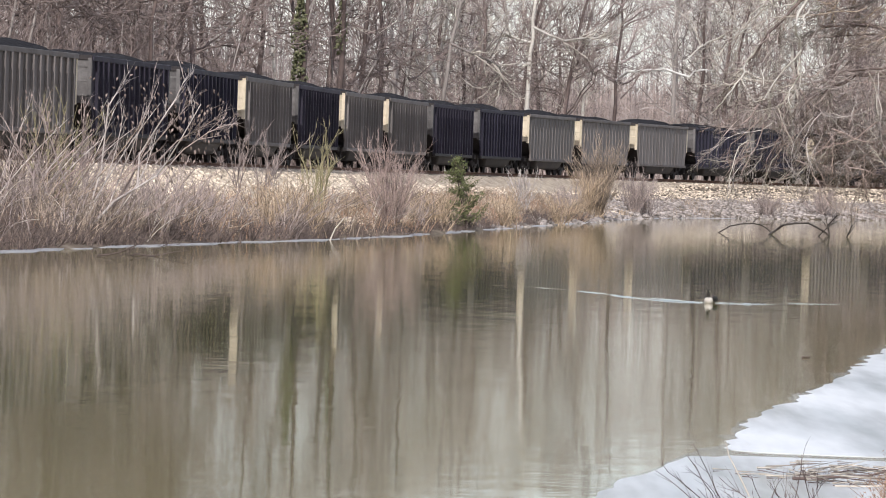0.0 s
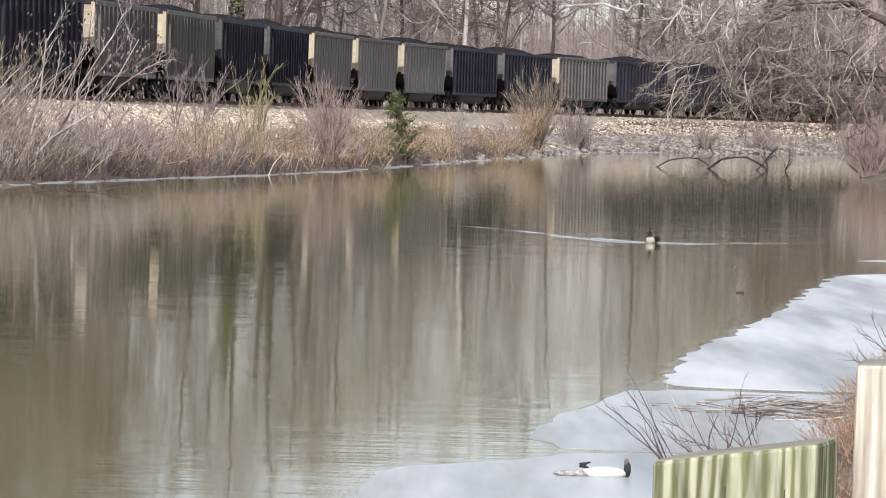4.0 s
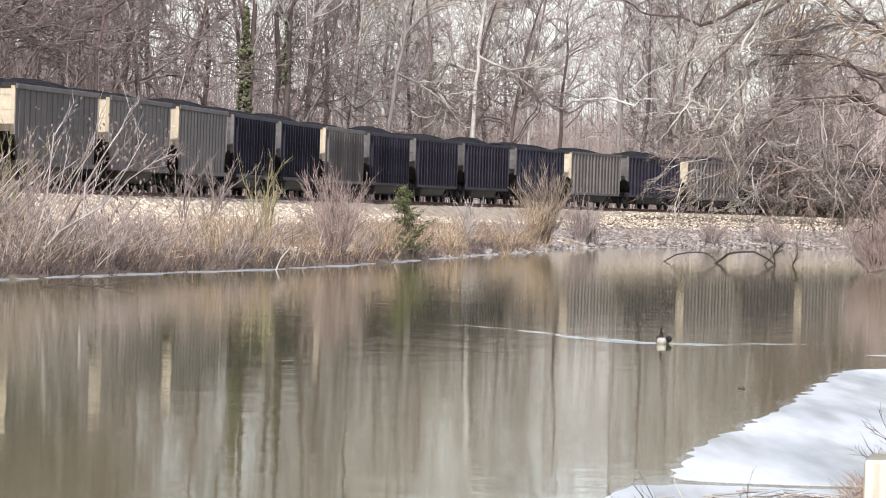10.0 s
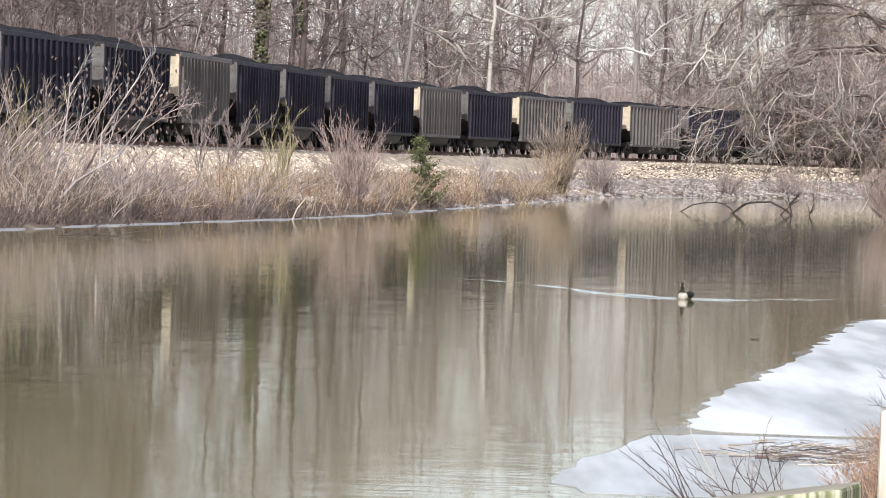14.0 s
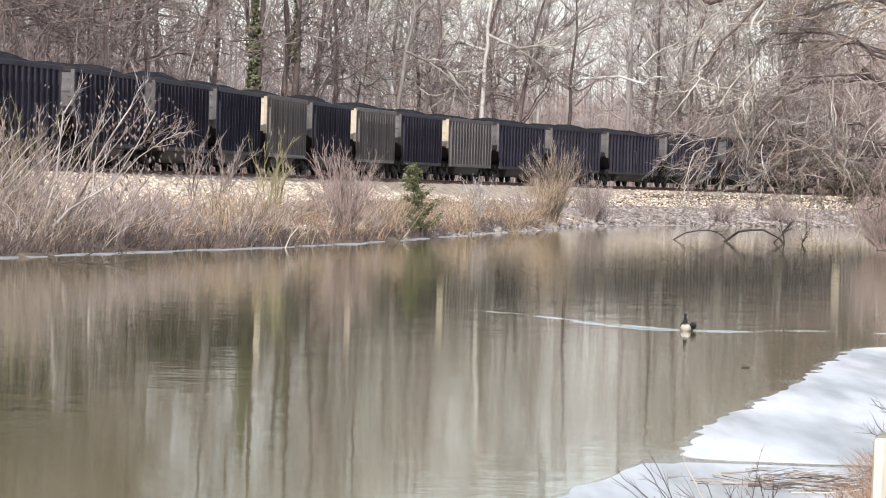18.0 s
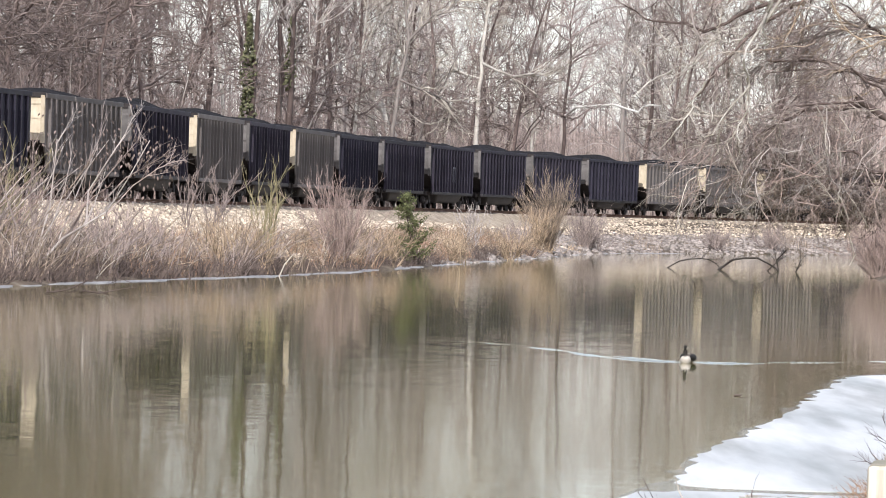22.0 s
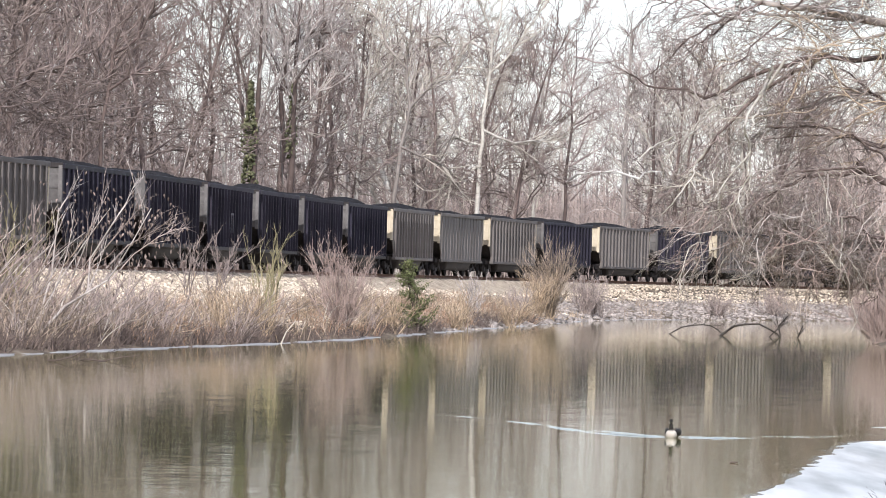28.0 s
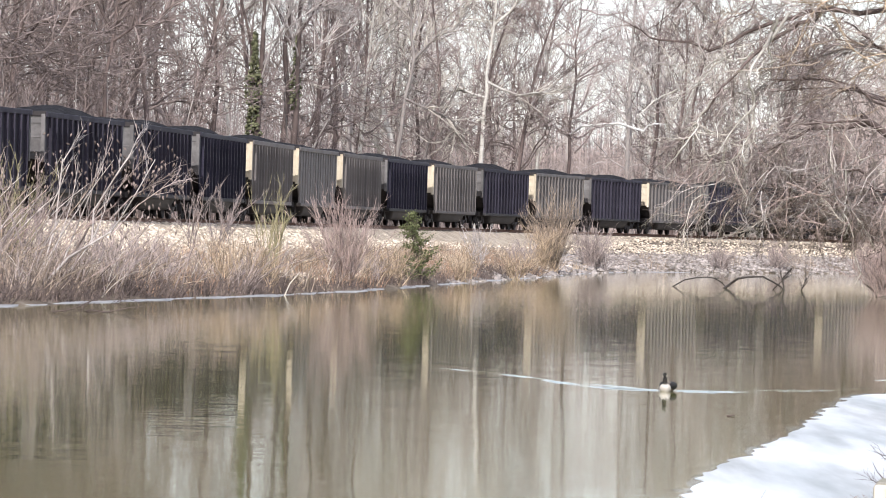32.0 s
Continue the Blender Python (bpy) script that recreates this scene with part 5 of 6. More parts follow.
def build_leaning_tree():
    rng = np.random.default_rng(57)
    bx, by = 20.0, 172.0
    z0 = float(ground_height(bx, by))
    tree = thing("leaning_tree", "old bare tree spreading crooked limbs over the water", "tree", at=pose(bx, by, z0))

    def local(points, y=172.0):
        return [np.array((x - bx, y - by + 0.5 * math.sin(i * 1.7), z - z0)) for i, (x, z) in enumerate(points)]

    tw = Twigs()
    tw.limb(local([(20.2, z0 - 0.5), (19.9, 2.5), (19.2, 4.2), (18.7, 6.8), (18.9, 10.0), (19.6, 14.5), (20.0, 18.0)]), 0.55, 0.16, 10)
    mesh_object("trunk", *tw.mesh(), BARK_DARK, tree, smooth_shade=True)
    limbs = [
        ("broken_limb", BARK_DARK, [(19.0, 4.3), (16.33, 5.35), (14.93, 5.93), (13.7, 6.56)], 0.20, 0.10, 172.0, 5, 10),
        ("limb", BARK_DARK, [(13.75, 6.4), (12.28, 6.17), (11.3, 5.8), (10.39, 5.26)], 0.10, 0.02, 172.0, 30, 6),
        ("limb", BARK_DARK, [(18.8, 10.6), (14.54, 10.3), (11.73, 10.11), (10.4, 9.62), (8.51, 8.7), (6.77, 9.02), (5.8, 9.47)], 0.11, 0.02, 172.0, 46, 7),
        ("limb", BARK_DARK, [(12.11, 10.0), (11.36, 9.56), (10.05, 8.65), (8.93, 7.46), (8.01, 6.28), (7.33, 4.82)], 0.085, 0.015, 171.5, 46, 6),
        ("limb", BARK_DARK, [(18.7, 6.4), (14.89, 7.27), (13.57, 7.61), (12.41, 7.86), (10.88, 7.76)], 0.10, 0.02, 173.0, 44, 6),
        ("limb", BARK_DARK, [(18.8, 6.9), (16.45, 7.81), (14.84, 8.71), (14.1, 9.26), (13.31, 9.9)], 0.11, 0.03, 174.0, 40, 6),
        ("limb", BARK_DARK, [(19.1, 3.6), (14.82, 3.98), (14.14, 4.11), (13.51, 4.77), (13.09, 4.75)], 0.085, 0.035, 170.0, 12, 6),
        ("limb", BARK_DARK, [(19.2, 3.2), (14.84, 3.52), (14.02, 3.68), (13.9, 3.3)], 0.075, 0.03, 170.0, 12, 6),
        ("limb", BARK_GREY, [(19.0, 11.2), (15.5, 11.3), (12.5, 11.6), (9.5, 11.9), (7.4, 11.4)], 0.10, 0.02, 173.5, 60, 6),
        ("limb", BARK_GREY, [(19.3, 12.6), (17.0, 13.2), (14.8, 13.0), (12.8, 12.2), (11.4, 11.9)], 0.12, 0.02, 172.5, 60, 6),
        ("limb", BARK_DARK, [(19.2, 11.6), (16.5, 12.1), (14.2, 12.4), (12.6, 13.2)], 0.12, 0.02, 172.5, 50, 6),
        ("limb", BARK_GREY, [(18.9, 9.2), (16.0, 9.3), (13.6, 9.1), (11.5, 8.4), (9.9, 7.1)], 0.08, 0.015, 174.5, 50, 6),
        ("limb", BARK_GREY, [(15.11, 11.4), (12.99, 11.72), (11.44, 11.87), (10.38, 11.99), (9.66, 12.12), (8.77, 12.4)], 0.16, 0.06, 172.5, 30, 6),
        ("limb", BARK_DARK, [(10.35, 12.0), (9.49, 11.61), (8.55, 11.17), (7.61, 10.45), (6.68, 9.5)], 0.05, 0.018, 172.0, 26, 6),
        ("limb", BARK_DARK, [(9.69, 11.67), (8.94, 11.07), (8.37, 10.59), (7.61, 10.59)], 0.04, 0.015, 172.0, 20, 6),
        ("limb", BARK_DARK, [(12.12, 12.52), (11.22, 11.73), (10.16, 10.64), (9.61, 9.96), (8.95, 9.71)], 0.045, 0.015, 171.5, 22, 6),
        ("limb", BARK_DARK, [(14.12, 12.78), (13.75, 12.34), (13.44, 11.95)], 0.045, 0.02, 171.5, 10, 6),
        ("limb", BARK_DARK, [(10.08, 11.34), (9.31, 11.47), (8.33, 11.9), (7.56, 12.07), (6.61, 11.77), (6.06, 10.93)], 0.03, 0.012, 172.0, 22, 6),
        ("limb", BARK_PALE, [(15.18, 11.25), (14.23, 10.95), (13.47, 10.82), (12.53, 10.48), (11.48, 10.41)], 0.075, 0.03, 171.0, 14, 6),
        ("limb", BARK_DARK, [(10.7, 7.8), (12.33, 7.94), (13.3, 7.7), (14.09, 7.15), (15.26, 6.55)], 0.03, 0.05, 172.5, 26, 6),
        ("limb", BARK_DARK, [(10.61, 7.37), (12.34, 7.58), (13.59, 7.52), (15.24, 7.09)], 0.02, 0.045, 172.5, 26, 6),
        ("limb", BARK_DARK, [(10.94, 5.97), (11.89, 6.28), (12.65, 6.36), (13.6, 6.47)], 0.02, 0.05, 171.0, 16, 6),
        ("pale_branch", BARK_PALE, [(10.9, 9.9), (10.31, 8.9), (9.71, 8.03), (9.61, 7.65), (9.86, 6.91), (9.84, 6.07)], 0.055, 0.03, 168.0, 5, 6),
        ("pale_branch", BARK_PALE, [(9.87, 6.82), (9.18, 5.95), (8.68, 5.15)], 0.04, 0.02, 168.0, 5, 5),
        ("pale_branch", BARK_PALE, [(10.5, 8.3), (10.1, 8.2), (9.87, 7.85), (9.85, 7.47)], 0.04, 0.025, 168.0, 3, 5),
        ("pale_branch", BARK_PALE, [(9.1, 8.5), (8.4, 8.0), (7.8, 7.3), (7.0, 6.9)], 0.035, 0.02, 168.0, 8, 5),
        ("pale_branch", BARK_PALE, [(9.75, 8.56), (9.42, 8.32), (9.12, 8.19), (8.82, 8.30), (8.63, 8.44)], 0.035, 0.022, 168.0, 3, 5),
        ("pale_branch", BARK_PALE, [(8.63, 8.31), (8.15, 7.92), (7.96, 7.46), (7.60, 7.45)], 0.030, 0.016, 168.0, 4, 5),
        ("pale_branch", BARK_PALE, [(7.31, 7.25), (6.90, 7.05), (6.53, 6.83), (5.98, 6.32)], 0.035, 0.020, 168.0, 3, 5),
        ("pale_branch", BARK_PALE, [(9.91, 6.06), (9.66, 5.62), (9.49, 5.16), (9.61, 4.92)], 0.030, 0.014, 168.0, 5, 5),
        ("pale_branch", BARK_PALE, [(8.38, 6.89), (8.06, 6.32), (7.92, 5.86), (7.45, 5.24), (6.98, 4.62)], 0.035, 0.015, 168.0, 6, 5),
        ("pale_branch", BARK_PALE, [(10.29, 7.07), (10.07, 7.20), (10.07, 6.74)], 0.020, 0.012, 168.0, 2, 5),
        ("pale_branch", BARK_PALE, [(10.50, 9.71), (10.41, 9.25), (10.23, 8.89), (10.05, 8.70)], 0.055, 0.045, 168.0, 2, 5),
        ("pale_branch", BARK_PALE, [(8.91, 6.53), (8.72, 6.19), (8.64, 5.58)], 0.020, 0.010, 168.0, 3, 5),
        ("pale_branch", BARK_PALE, [(13.1, 4.75), (13.2, 3.9), (13.05, 3.3), (13.25, 2.9), (13.05, 2.55)], 0.035, 0.02, 170.0, 6, 5)]
    for name, mat, points, r0, r1, y, twigs, sides in limbs:
        tw = Twigs()
        pts = local(points, y)
        fine, jig = [], 0.03 if name == "pale_branch" else 0.07
        for a, b in zip(pts[:-1], pts[1:]):
            fine += [a, a + (b - a) * 0.33 + rng.normal(0, jig, 3), a + (b - a) * 0.67 + rng.normal(0, jig, 3)]
        fine.append(pts[-1])
        tw.limb(fine, r0, r1, sides)
        if name == "broken_limb":
            tw.thorn(fine[-1] + np.array([0.3, 0, -0.1]), fine[-1] + np.array([-0.12, 0, 0.3]), 0.07)
            tw.limb(crooked(rng, fine[-2], (-1, 0, 0.05), 0.9, 4, 0.15), 0.07, 0.02, 6)
        mesh_object(name, *tw.mesh(), mat, tree, "broken dark limb" if name == "broken_limb" else "", True)
        if twigs:
            tw = Twigs()
            clad(rng, tw, fine[1:], 1.3, int(twigs * 0.6), 0.016, 0.9, -0.15, 4)
            for _ in range(twigs // 3):
                k = rng.uniform(0.35, 1) * (len(fine) - 1)
                i = min(int(k), len(fine) - 2)
                a = fine[i] + (fine[i + 1] - fine[i]) * (k - i)
                sub = crooked(rng, a, (rng.uniform(-1, 0.3), rng.normal(0, 0.5), rng.uniform(-0.8, 0.5)), rng.uniform(1.0, 2.4), 5, 0.3, -0.05)
                tw.limb(sub, 0.022, 0.01, 3)
                clad(rng, tw, sub, 0.7, 7, 0.011, 0.8, -0.05, 2)
            mesh_object("twig_spray", *tw.mesh(), TWIG_PALE if mat is BARK_PALE else TWIG_BROWN if mat is BARK_DARK else TWIG_GREY, tree)
    for _ in range(11):
        tw = Twigs()
        start = np.array((rng.uniform(7.5, 15.5) - bx, rng.uniform(-3, 2), rng.uniform(6.0, 12.0) - z0))
        pts = crooked(rng, start, (rng.uniform(-1.0, 0.2), rng.normal(0, 0.3), rng.uniform(-0.7, 0.15)), rng.uniform(1.8, 4.2), 9, 0.3, -0.03)
        r = rng.uniform(0.018, 0.034)
        tw.limb(pts, r, r * 0.4, 5)
        clad(rng, tw, pts, 0.9, 9, 0.013, 0.9, -0.1, 2)
        mesh_object("crooked_branch", *tw.mesh(), BARK_PALE if rng.uniform() < 0.3 else TWIG_GREY, tree)
    for _ in range(30):
        tw = Twigs()
        start = np.array((rng.uniform(12.0, 17.5) - bx, rng.uniform(-3, 2), rng.uniform(9.8, 14.5) - z0))
        pts = crooked(rng, start, (rng.uniform(-1.0, -0.1), rng.normal(0, 0.3), rng.uniform(-0.5, 0.5)), rng.uniform(2.0, 4.0), 8, 0.24, 0.0)
        r = rng.uniform(0.018, 0.035)
        tw.limb(pts, r, r * 0.4, 5)
        clad(rng, tw, pts, 0.9, 8, 0.012, 0.9, 0.0, 2)
        mesh_object("crooked_branch", *tw.mesh(), STRAW if rng.uniform() < 0.5 else TWIG_GREY, tree)
    # sprays high over the water
    for n in range(64):
        tw = Twigs()
        start = np.array((rng.uniform(11.5, 16.5) - bx, rng.uniform(-3, 3), rng.uniform(7.6, 13.0) - z0))
        pts = crooked(rng, start, (rng.uniform(-1.3, -0.3), rng.normal(0, 0.3), rng.uniform(-0.55, 0.45)), rng.uniform(1.6, 3.8), 8, 0.22, -0.02)
        r = rng.uniform(0.016, 0.036)
        tw.limb(pts, r, r * 0.4, 5)
        clad(rng, tw, pts, 0.95, 14, 0.012, 0.9, -0.03, 3)
        mesh_object("crooked_branch", *tw.mesh(), (STRAW, TWIG_GREY, TWIG_TAN, TWIG_BROWN, TWIG_PALE)[n % 5], tree)
    # the hanging tangle
    for n in range(150):
        tw = Twigs()
        x, z = rng.uniform(8.3, 15.8), rng.uniform(3.2, 6.6)
        if x < 9.5:
            z = min(z, 5.0)
        start = np.array((x - bx, rng.uniform(-3, 3), z - z0))
        way = (rng.uniform(-1.2, 0.5), rng.normal(0, 0.3), rng.uniform(-0.9, -0.15))
        long = min(rng.uniform(1.4, 3.2), (z - 2.35) / max(0.25, -unit(way)[2] * 0.9))
        pts = crooked(rng, start, way, long, 6, 0.26, -0.02)
        tw.limb(pts, rng.uniform(0.010, 0.024), 0.007, 4)
        clad(rng, tw, pts, 0.75, 11, 0.0085, 0.9, -0.08, 3)
        mesh_object("hanging_branch", *tw.mesh(), (TWIG_BROWN, TWIG_RED, TWIG_GREY, TWIG_PALE, TWIG_RED, TWIG_GREY)[n % 6], tree)

    for n in range(90):
        tw = Twigs()
        x, z = rng.uniform(10.2, 16.0), rng.uniform(3.0, 4.7)
        start = np.array((x - bx, rng.uniform(1, 5), z - z0))
        way = (rng.uniform(-1.2, 0.4), rng.normal(0, 0.3), rng.uniform(-0.6, 0.0))
        pts = crooked(rng, start, way, rng.uniform(1.2, 2.4), 6, 0.26, 0.0)
        tw.limb(pts, rng.uniform(0.012, 0.024), 0.008, 4)
        clad(rng, tw, pts, 0.8, 16, 0.010, 0.9, 0.0, 3)
        mesh_object("hanging_branch", *tw.mesh(), (TWIG_BROWN, TWIG_RED, TWIG_DARK)[n % 3], tree)


build_leaning_tree()

# ---- ice, waterfowl and the near bank ----


def ice_sheet(corners, label, seed, z=0.005, jag=1.0, mat=None, thick=0.04):
    """A sheet of ice with a ragged rim that is drawn out sideways in thin tongues."""
    rng = np.random.default_rng(seed)
    ring = []
    for (x0, y0), (x1, y1) in zip(corners, corners[1:] + corners[:1]):
        long = math.hypot(x1 - x0, y1 - y0)
        k = max(2, int(long / 0.55))
        for i in range(k):
            f = i / k
            j = jag * (0.25 + 0.75 * math.sin(math.pi * f)) * y0 / 45
            tongue = rng.choice((-1.0, 0.2, 1.0)) * rng.uniform(0.01, 0.075)
            ring.append((x0 + (x1 - x0) * f + tongue * j, y0 + (y1 - y0) * f + rng.normal(0, 0.05) * j))
    bm = bmesh.new()
    face = bm.faces.new([bm.verts.new((x, y, z)) for x, y in ring])
    if sum(a[0] * b[1] - b[0] * a[1] for a, b in zip(ring, ring[1:] + ring[:1])) < 0:
        face.normal_flip()
    r = bmesh.ops.extrude_face_region(bm, geom=[face])
    for v in r["geom"]:
        if isinstance(v, bmesh.types.BMVert):
            v.co.z -= thick
    bmesh.ops.triangulate(bm, faces=bm.faces)
    bmesh.ops.recalc_face_normals(bm, faces=bm.faces)
    ob = part("ice_sheet", bm, mat or ICE, None)
    return tagged(ob, label, "ice", "ice sheets")


OUTER_RIM = [(12.5, 91), (8.6, 84), (7.38, 80.6), (6.36, 78.6), (5.80, 75.0), (5.24, 70.6), (4.58, 65.2), (3.95, 60.2), (3.47, 56.9), (2.93, 53.4), (2.58, 50.6), (2.34, 48.4), (2.20, 46.2)]
MIDDLE_RIM = [(1.70, 43.95), (1.53, 42.7), (1.25, 41.0), (0.99, 39.7), (0.84, 38.6), (0.75, 37.1)]
INNER_RIM = [(0.98, 35.55), (0.76, 35.0), (0.45, 34.5), (0.14, 34.1), (-0.17, 33.7), (-0.32, 33.2), (-0.34, 32.2), (-0.55, 29.5), (0.6, 28.2)]
ice_sheet(OUTER_RIM + [(2.18, 45.2), (2.6, 44.95), (3.4, 44.9), (4.6, 45.2), (7.5, 60), (11, 76)], "cloudy white sheet of ice reaching from the near bank", 3, jag=1.3)
ice_sheet([(3.9, 44.5), (2.9, 44.3), (2.1, 44.3)] + MIDDLE_RIM + [(0.92, 36.3), (1.12, 36.1), (1.5, 36.0), (3.4, 36.4), (3.6, 41)], "thin greyish sheet of ice beside the near bank", 4, jag=1.5, mat=GREY_ICE)
ice_sheet([(3.3, 36.2), (1.5, 35.85)] + INNER_RIM + [(2.3, 29.0), (3.1, 34)], "pale sheet of ice where a duck rests", 7, jag=0.8, mat=GREY_ICE)
ice_sheet([(7.35, 87.6), (7.9, 88.4), (11, 89), (11, 88.0), (8.3, 87.2)], "narrow white strip of ice on the water", 5, jag=0.5)
ice_sheet([(x - 0.04 * y / 60, y + 0.35 * y / 60) for x, y in OUTER_RIM + MIDDLE_RIM] + [(0.72, 36.6), (0.80, 35.9)] + [(x - 0.08, y + 0.35) for x, y in INNER_RIM] + [(2.3, 29.0), (3.4, 36), (3.8, 43), (7.5, 60), (11, 76)],
          "thin grey ice fringing the white sheets", 6, z=0.002, jag=1.6, mat=THIN_ICE, thick=0.012)


def ball(bm, x, y, z, rx, ry, rz, turn=None, segments=14):
    m = Matrix.LocRotScale((x, y, z), Euler([radians(a) for a in turn]) if turn else None, (rx, ry, rz))
    return bmesh.ops.create_uvsphere(bm, u_segments=segments, v_segments=segments // 2 + 2, radius=1, matrix=m)["verts"]


def build_goose():
    """A swimming goose; it faces +y."""
    goose = thing("goose", "brown goose with black neck and white cheeks swimming", "goose")
    bm = bmesh.new()
    for v in ball(bm, 0, -0.06, 0.045, 0.10, 0.25, 0.09):
        if v.co.y < -0.12:
            v.co.z += (-0.12 - v.co.y) * 0.35
            v.co.x *= 0.8
    part("body", bm, FEATHER_BROWN, goose, "brown feathered body", True)
    bm = bmesh.new()
    ball(bm, 0, 0.13, 0.045, 0.088, 0.10, 0.085)
    part("breast", bm, FEATHER_PALE, goose, "pale breast", True)
    for x in (-1, 1):
        bm = bmesh.new()
        ball(bm, x * 0.085, -0.08, 0.085, 0.04, 0.2, 0.06, (0, 0, x * 6))
        part("wing", bm, FEATHER_DARK, goose, "dark folded wing", True)
    bm = bmesh.new()
    ball(bm, 0, -0.32, 0.10, 0.05, 0.10, 0.02, (-25, 0, 0))
    part("tail", bm, FEATHER_DARK, goose, "", True)
    tw = Twigs()
    tw.limb([np.array(p) for p in ((0, 0.13, 0.08), (0, 0.17, 0.13), (0, 0.175, 0.185), (0, 0.17, 0.235))], 0.042, 0.028, 10)
    mesh_object("neck", *tw.mesh(), FEATHER_DARK, goose, "black neck", True)
    bm = bmesh.new()
    ball(bm, 0, 0.185, 0.255, 0.034, 0.052, 0.036)
    head = part("head", bm, FEATHER_DARK, goose, "black head", True)
    for x in (-1, 1):
        bm = bmesh.new()
        ball(bm, x * 0.020, 0.182, 0.245, 0.020, 0.032, 0.028)
        part("cheek", bm, FEATHER_PALE, head, "white cheek patch", True)
    bm = bmesh.new()
    bmesh.ops.create_cone(bm, cap_ends=True, segments=8, radius1=0.018, radius2=0.007, depth=0.06, matrix=pose(0, 0.25, 0.248, -90, 0, 0))
    part("bill", bm, FEATHER_DARK, head)
    return goose


def build_wake():
    """Low ripples that spread from the goose."""
    rng = np.random.default_rng(12)
    bands = []
    for path, tall, lines in (([(-0.10, 0.0), (-0.62, 0.4), (-1.3, 1.3), (-2.25, 5.6), (-3.4, 8.6), (-4.4, 8.4)], 0.034, 2), ([(0.12, 0.0), (0.6, 0.25), (1.15, 0.7), (2.2, 2.2), (3.6, 4.3)], 0.030, 2),
                              ([(-0.4, 1.2), (-1.5, 3.0), (-2.6, 7.5)], 0.014, 1)):
        p = np.array(path)
        along = np.concatenate([[0], np.cumsum(np.linalg.norm(np.diff(p, axis=0), axis=1))])
        n = 60
        f = np.linspace(0, along[-1], n)
        x, y = np.interp(f, along, p[:, 0]), np.interp(f, along, p[:, 1])
        for line in range(lines):
            v = []
            for i in range(n):
                fade = (1 - 0.85 * (f[i] / along[-1]) ** 0.7) * (0.42 + 0.58 * math.sin(f[i] * 2.3 + line * 2) * rng.uniform(0.4, 1)) * min(1, i / 3 + 0.3) * (1 if i < n - 1 else 0)
                h = tall * max(fade, 0.0) * (1 if line == 0 else 0.6)
                off = line * 0.55
                for q, k in ((-0.16, -0.004), (-0.02, 1.0), (0.16, -0.004)):
                    v.append((x[i], y[i] + q + off, h * k if k > 0 else k))
            bands.append((np.array(v), grid_faces(3, n)))
    v, f = merged(bands)
    return tagged(mesh_object("wake", v, f, WATER, smooth_shade=True), "bright ripples of the swimming goose's wake", "wake", kind="stuff")


GOOSE, WAKE = build_goose(), build_wake()

duck = thing("resting_duck", "pale duck with dark head and mottled rump resting on the ice", "duck", at=pose(1.19, 33.4, 0.012, 0, 0, -88))
bm = bmesh.new()
ball(bm, 0, -0.01, 0.016, 0.07, 0.155, 0.045)
part("body", bm, FEATHER_WHITE, duck, "white flanks", True)
bm = bmesh.new()
ball(bm, 0, -0.2, 0.008, 0.055, 0.15, 0.026)
part("rump", bm, FEATHER_MOTTLED, duck, "grey mottled rump", True)
bm = bmesh.new()
ball(bm, 0, 0.145, 0.045, 0.03, 0.024, 0.055)
head = part("head", bm, FEATHER_DARK, duck, "dark brown head", True)
bm = bmesh.new()
ball(bm, 0, 0.138, 0.09, 0.02, 0.016, 0.03)
part("crest", bm, FEATHER_BROWN, head, "brown crown", True)
for z, lift in ((0.075, 18), (0.055, -16)):
    bm = bmesh.new()
    bmesh.ops.create_cone(bm, cap_ends=True, segments=8, radius1=0.004, radius2=0.016, depth=0.075, matrix=pose(0, -0.135, z, 90 + lift, 0, 0))
    part("wing_tip", bm, FEATHER_DARK, duck, "dark raised wing tip", True)


def fence_post(x, y, wide, z_left, z_right, mat, label, turn):
    z0 = float(ground_height(x, y)) - 0.3
    post = thing("timber_post", label, "post", "timber posts", pose(x, y, z0, 0, 0, turn))
    bm = bmesh.new()
    h = wide / 2
    vs = box(bm, -h, h, -h, h, 0, 1)
    for v in vs:
        if v.co.z > 0.5:
            v.co.z = (z_left if v.co.x < 0 else z_right) - z0 + (0.012 if v.co.y > 0 else 0.015)
    bmesh.ops.subdivide_edges(bm, edges=[e for e in bm.edges if abs(e.verts[0].co.z - e.verts[1].co.z) > 0.5], cuts=10)
    bmesh.ops.bevel(bm, geom=list(bm.edges), offset=0.006, segments=2, affect="EDGES", profile=0.5)
    shaft = part("shaft", bm, mat, post)
    shaft.data.materials.append(END_GRAIN)
    for face in shaft.data.polygons:
        face.material_index = 1 if face.normal.z > 0.7 else 0
    bm = bmesh.new()
    for i, (q, long) in enumerate(((-0.05, 0.9), (0.31, 0.35))):
        box(bm, q * wide - 0.0008, q * wide + 0.0008, -h - 0.0012, -h + 0.002, min(z_left, z_right) - z0 - long, min(z_left, z_right) - z0 - 0.012)
    part("drying_crack", bm, BARK_DARK, post, "dark drying cracks")
    return post


fence_post(0.387, 6.1, 0.197, 1.974, 2.004, WOOD_GREEN, "square timber post weathered green with algae", -12)
fence_post(0.6475, 6.35, 0.215, 2.086, 2.092, WOOD_PALE, "square bleached timber post on the near bank", -6.5)


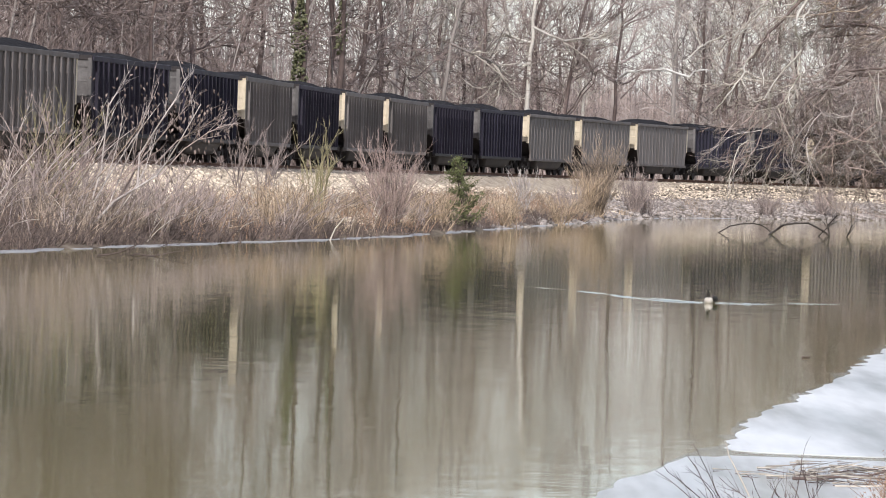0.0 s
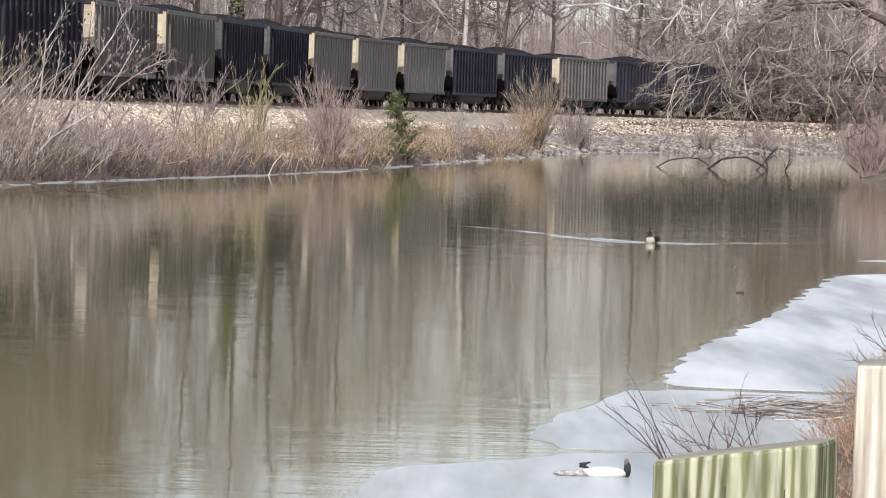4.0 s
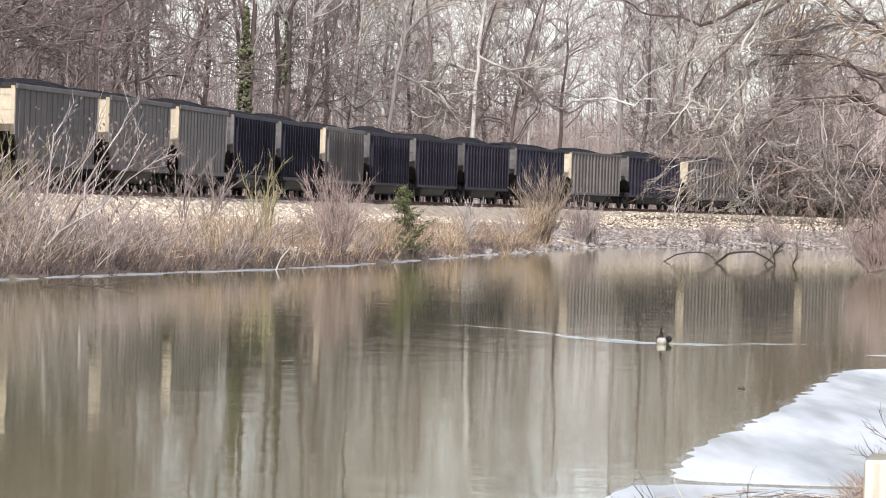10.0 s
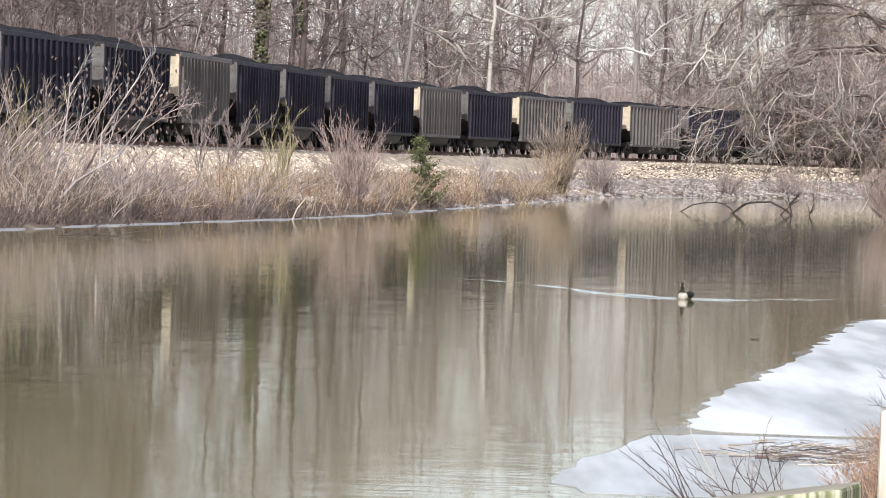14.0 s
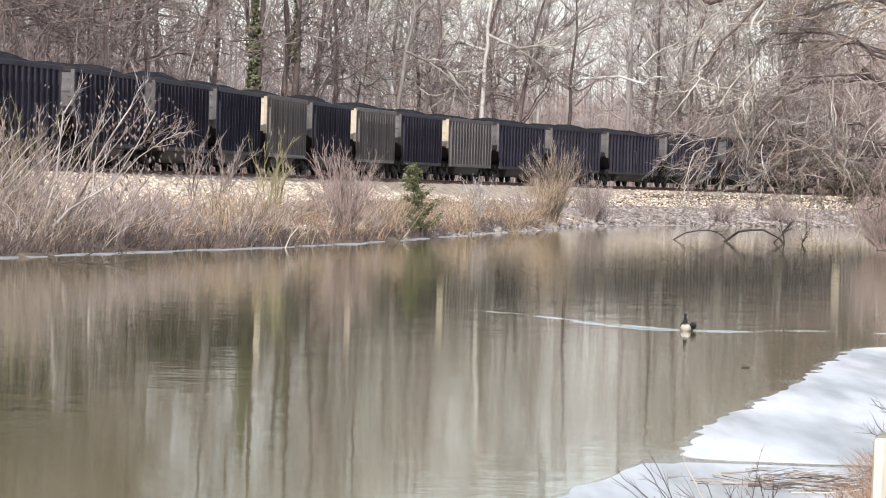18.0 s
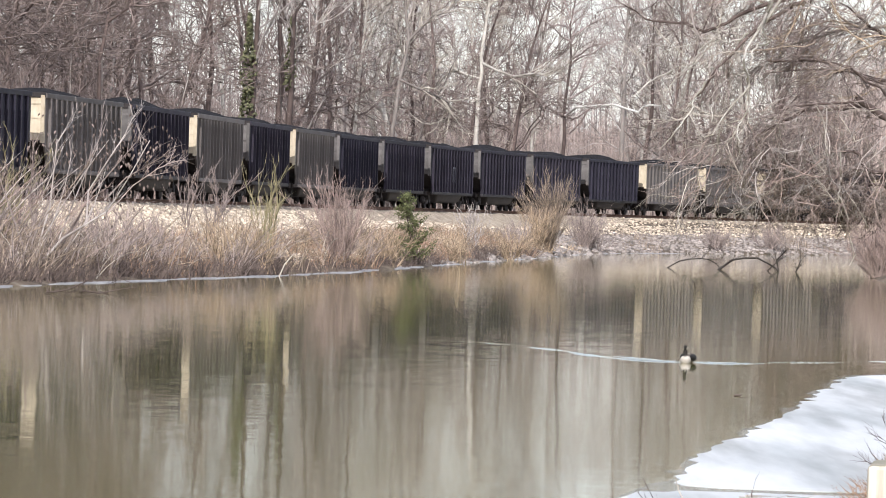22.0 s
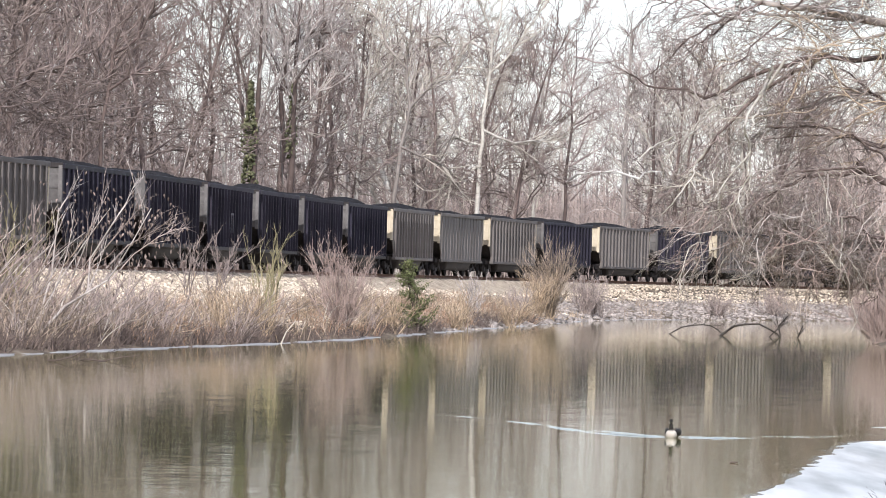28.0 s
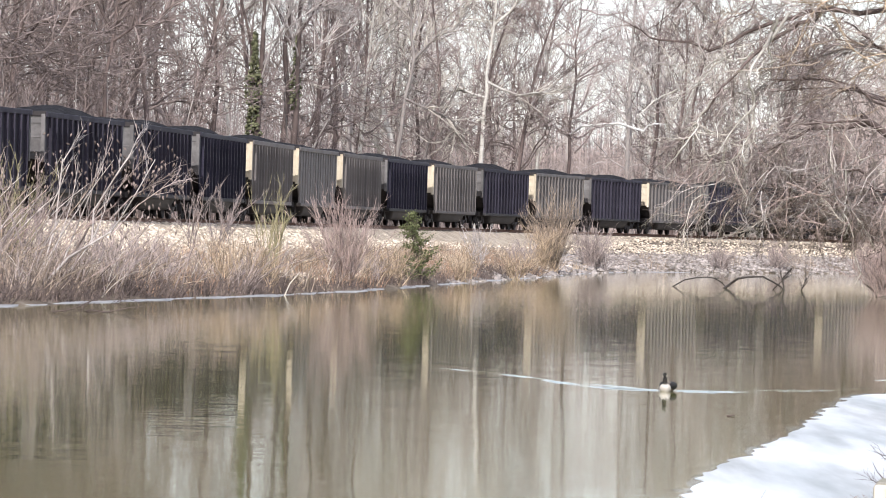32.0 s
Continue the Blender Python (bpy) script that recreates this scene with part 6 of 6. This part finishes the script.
plate = thing("post_plate", "small pale blue-grey metal plate fixed to a post", "plate", at=pose(0.5960, 6.2350, 1.86, 0, 0, -6.5))
bm = bmesh.new()
box(bm, 0, 0.09, -0.004, 0, 0, 0.088, 0.001)
part("sheet", bm, material("pale blue grey paint", (0.42, 0.47, 0.50), (0.50, 0.55, 0.58), 6, 0.5, 0.05, 40), plate)


def build_near_bank():
    rng = np.random.default_rng(91)

    def near_places(count, y0, y1, n0, n1):
        y, n = rng.uniform(y0, y1, count), rng.uniform(n0, n1, count)
        x = np.interp(y, NEAR_Y, NEAR_X) + n
        return np.stack([x, y, np.maximum(ground_height(x, y), 0.03)], 1)

    stuff("near_russet_grass", [shoots(rng, near_places(2600, 30, 56, 0.05, 1.6), 0.16, 0.006, 0.9, 3, 0.14, 0.004),
          shoots(rng, near_places(1500, 31, 46, -0.12, 0.6), 0.10, 0.006, 1.8, 2, 0.10, 0.004)], RUSSET, "russet dead grass on the near bank", "grass")
    # flattened reeds, a heap of stalks along the ice
    lay = np.stack([rng.uniform(2.45, 3.5, 150), rng.normal(41.3, 0.6, 150), rng.uniform(0.02, 0.08, 150)], 1)
    lay[:, 0] -= 0.75 * rng.uniform(0, 1, 150) ** 3
    a, long = rng.normal(0.0, 0.5, 150), rng.uniform(0.12, 0.5, 150)
    end = lay + np.stack([np.cos(a) * long, np.sin(a) * long, rng.normal(0, 0.05, 150)], 1)
    stuff("reed_litter", [spikes(lay[::2], end[::2], rng.uniform(0.006, 0.012, 75))], TWIG_PALE, "flattened pale reeds lying on the ice edge", "reeds")
    end = lay + np.stack([np.cos(a * 0.6) * long, np.sin(a) * long, rng.normal(-0.01, 0.02, 150)], 1) - np.array((0.1, 0.1, 0.012))
    stuff("dark_litter", [spikes(lay[::2] - np.array((0, 0.1, 0.014)), end[::2], np.full(75, 0.005))], BARK_DARK, "dark stalks just below the pale reeds", "reeds")
    for x, y, z, turn, long, r, mat, words in ((2.45, 40.75, 0.03, 4, 0.75, 0.016, BARK_DARK, "dark driftwood stick on the ice edge"), (2.75, 40.1, 0.02, -6, 0.7, 0.009, TWIG_PALE, "bleached reed stalk lying on the ice"),
                                        (2.75, 41.9, 0.06, 3, 0.8, 0.010, TWIG_PALE, "bleached reed stalk lying on the ice"), (2.2, 41.2, 0.03, -2, 0.45, 0.009, TWIG_PALE, "bleached reed stalk lying on the ice")):
        log = thing("driftwood", words, "driftwood", at=pose(x, y, z, 0, 0, turn))
        tw = Twigs()
        tw.limb(crooked(rng, (0, 0, 0), (1, 0.1, 0.0), long, 6, 0.09), r, r * 0.5, 6)
        mesh_object("stick", *tw.mesh(), mat, log)
    reed = thing("leaning_reed", "bleached reed stalk leaning over the ice", "reed", at=pose(2.0, 38.6, 0.0))
    tw = Twigs()
    tw.limb([np.array(p) for p in ((0, 0, 0), (-0.09, 0, 0.17), (-0.17, 0, 0.31), (-0.2, 0, 0.42))], 0.008, 0.003, 5)
    mesh_object("stalk", *tw.mesh(), TWIG_PALE, reed)
    for x, y, stems, tall, lean in ((1.68, 34.4, 6, 0.62, -0.75), (1.95, 35.2, 5, 0.5, -0.35), (2.15, 35.4, 5, 0.42, -0.5), (2.4, 36.4, 4, 0.3, -0.5), (4.25, 47.0, 4, 0.36, -0.9), (4.75, 51.0, 4, 0.5, -1.1)):
        bush = thing("bare_twigs", "dark bare twigs growing from the near bank", "twigs", "twigs of the near bank", pose(x, y, max(float(ground_height(x, y)), 0.02)))
        for _ in range(stems):
            tw = Twigs()
            pts = crooked(rng, (rng.normal(0, 0.05), rng.normal(0, 0.1), -0.03), (lean + rng.normal(0, 0.35), rng.normal(0, 0.3), 0.8), tall * rng.uniform(0.6, 1.2), 6, 0.14)
            tw.limb(pts, 0.0048, 0.0018, 4)
            clad(rng, tw, pts, 0.2, 4, 0.0027, 0.6, 0.1, 1)
            mesh_object("twig", *tw.mesh(), BARK_DARK, bush)
    chip = thing("floating_chip", "small dark chip of wood afloat", "driftwood")
    tw = Twigs()
    tw.limb([np.array((-0.05, 0, 0.01)), np.array((0.05, 0.02, 0.015))], 0.014, 0.010, 6)
    mesh_object("chip", *tw.mesh(), BARK_DARK, chip)
    return chip


CHIP = build_near_bank()
GOOSE_WAY = [(0.0, 4.22, 99.3, 168), (2.5, 4.2, 97.5, 168), (6.0, 4.0, 92.2, 166), (9.0, 4.0, 91.2, 168), (13.0, 3.93, 88.1, 165), (19.0, 4.02, 85.0, 168),
             (23.0, 4.0, 82.6, 168), (28.0, 3.52, 78.5, 172), (32.0, 3.35, 77.7, 168)]
CHIP_WAY = [(0.0, 4.33, 70.0), (9.0, 4.14, 69.0), (19.0, 4.02, 68.5), (25.0, 3.95, 68.2), (32.0, 3.78, 67.6)]


def motions():
    for g, car in CARS.items():
        walk(car, car_rows(g))
    walk(GOOSE, [(t, pose(x, y, 0, 0, 0, turn)) for t, x, y, turn in GOOSE_WAY])
    walk(WAKE, [(t, pose(x, y, 0)) for t, x, y, _ in GOOSE_WAY])
    walk(CHIP, [(t, pose(x, y, 0)) for t, x, y in CHIP_WAY])


motions()
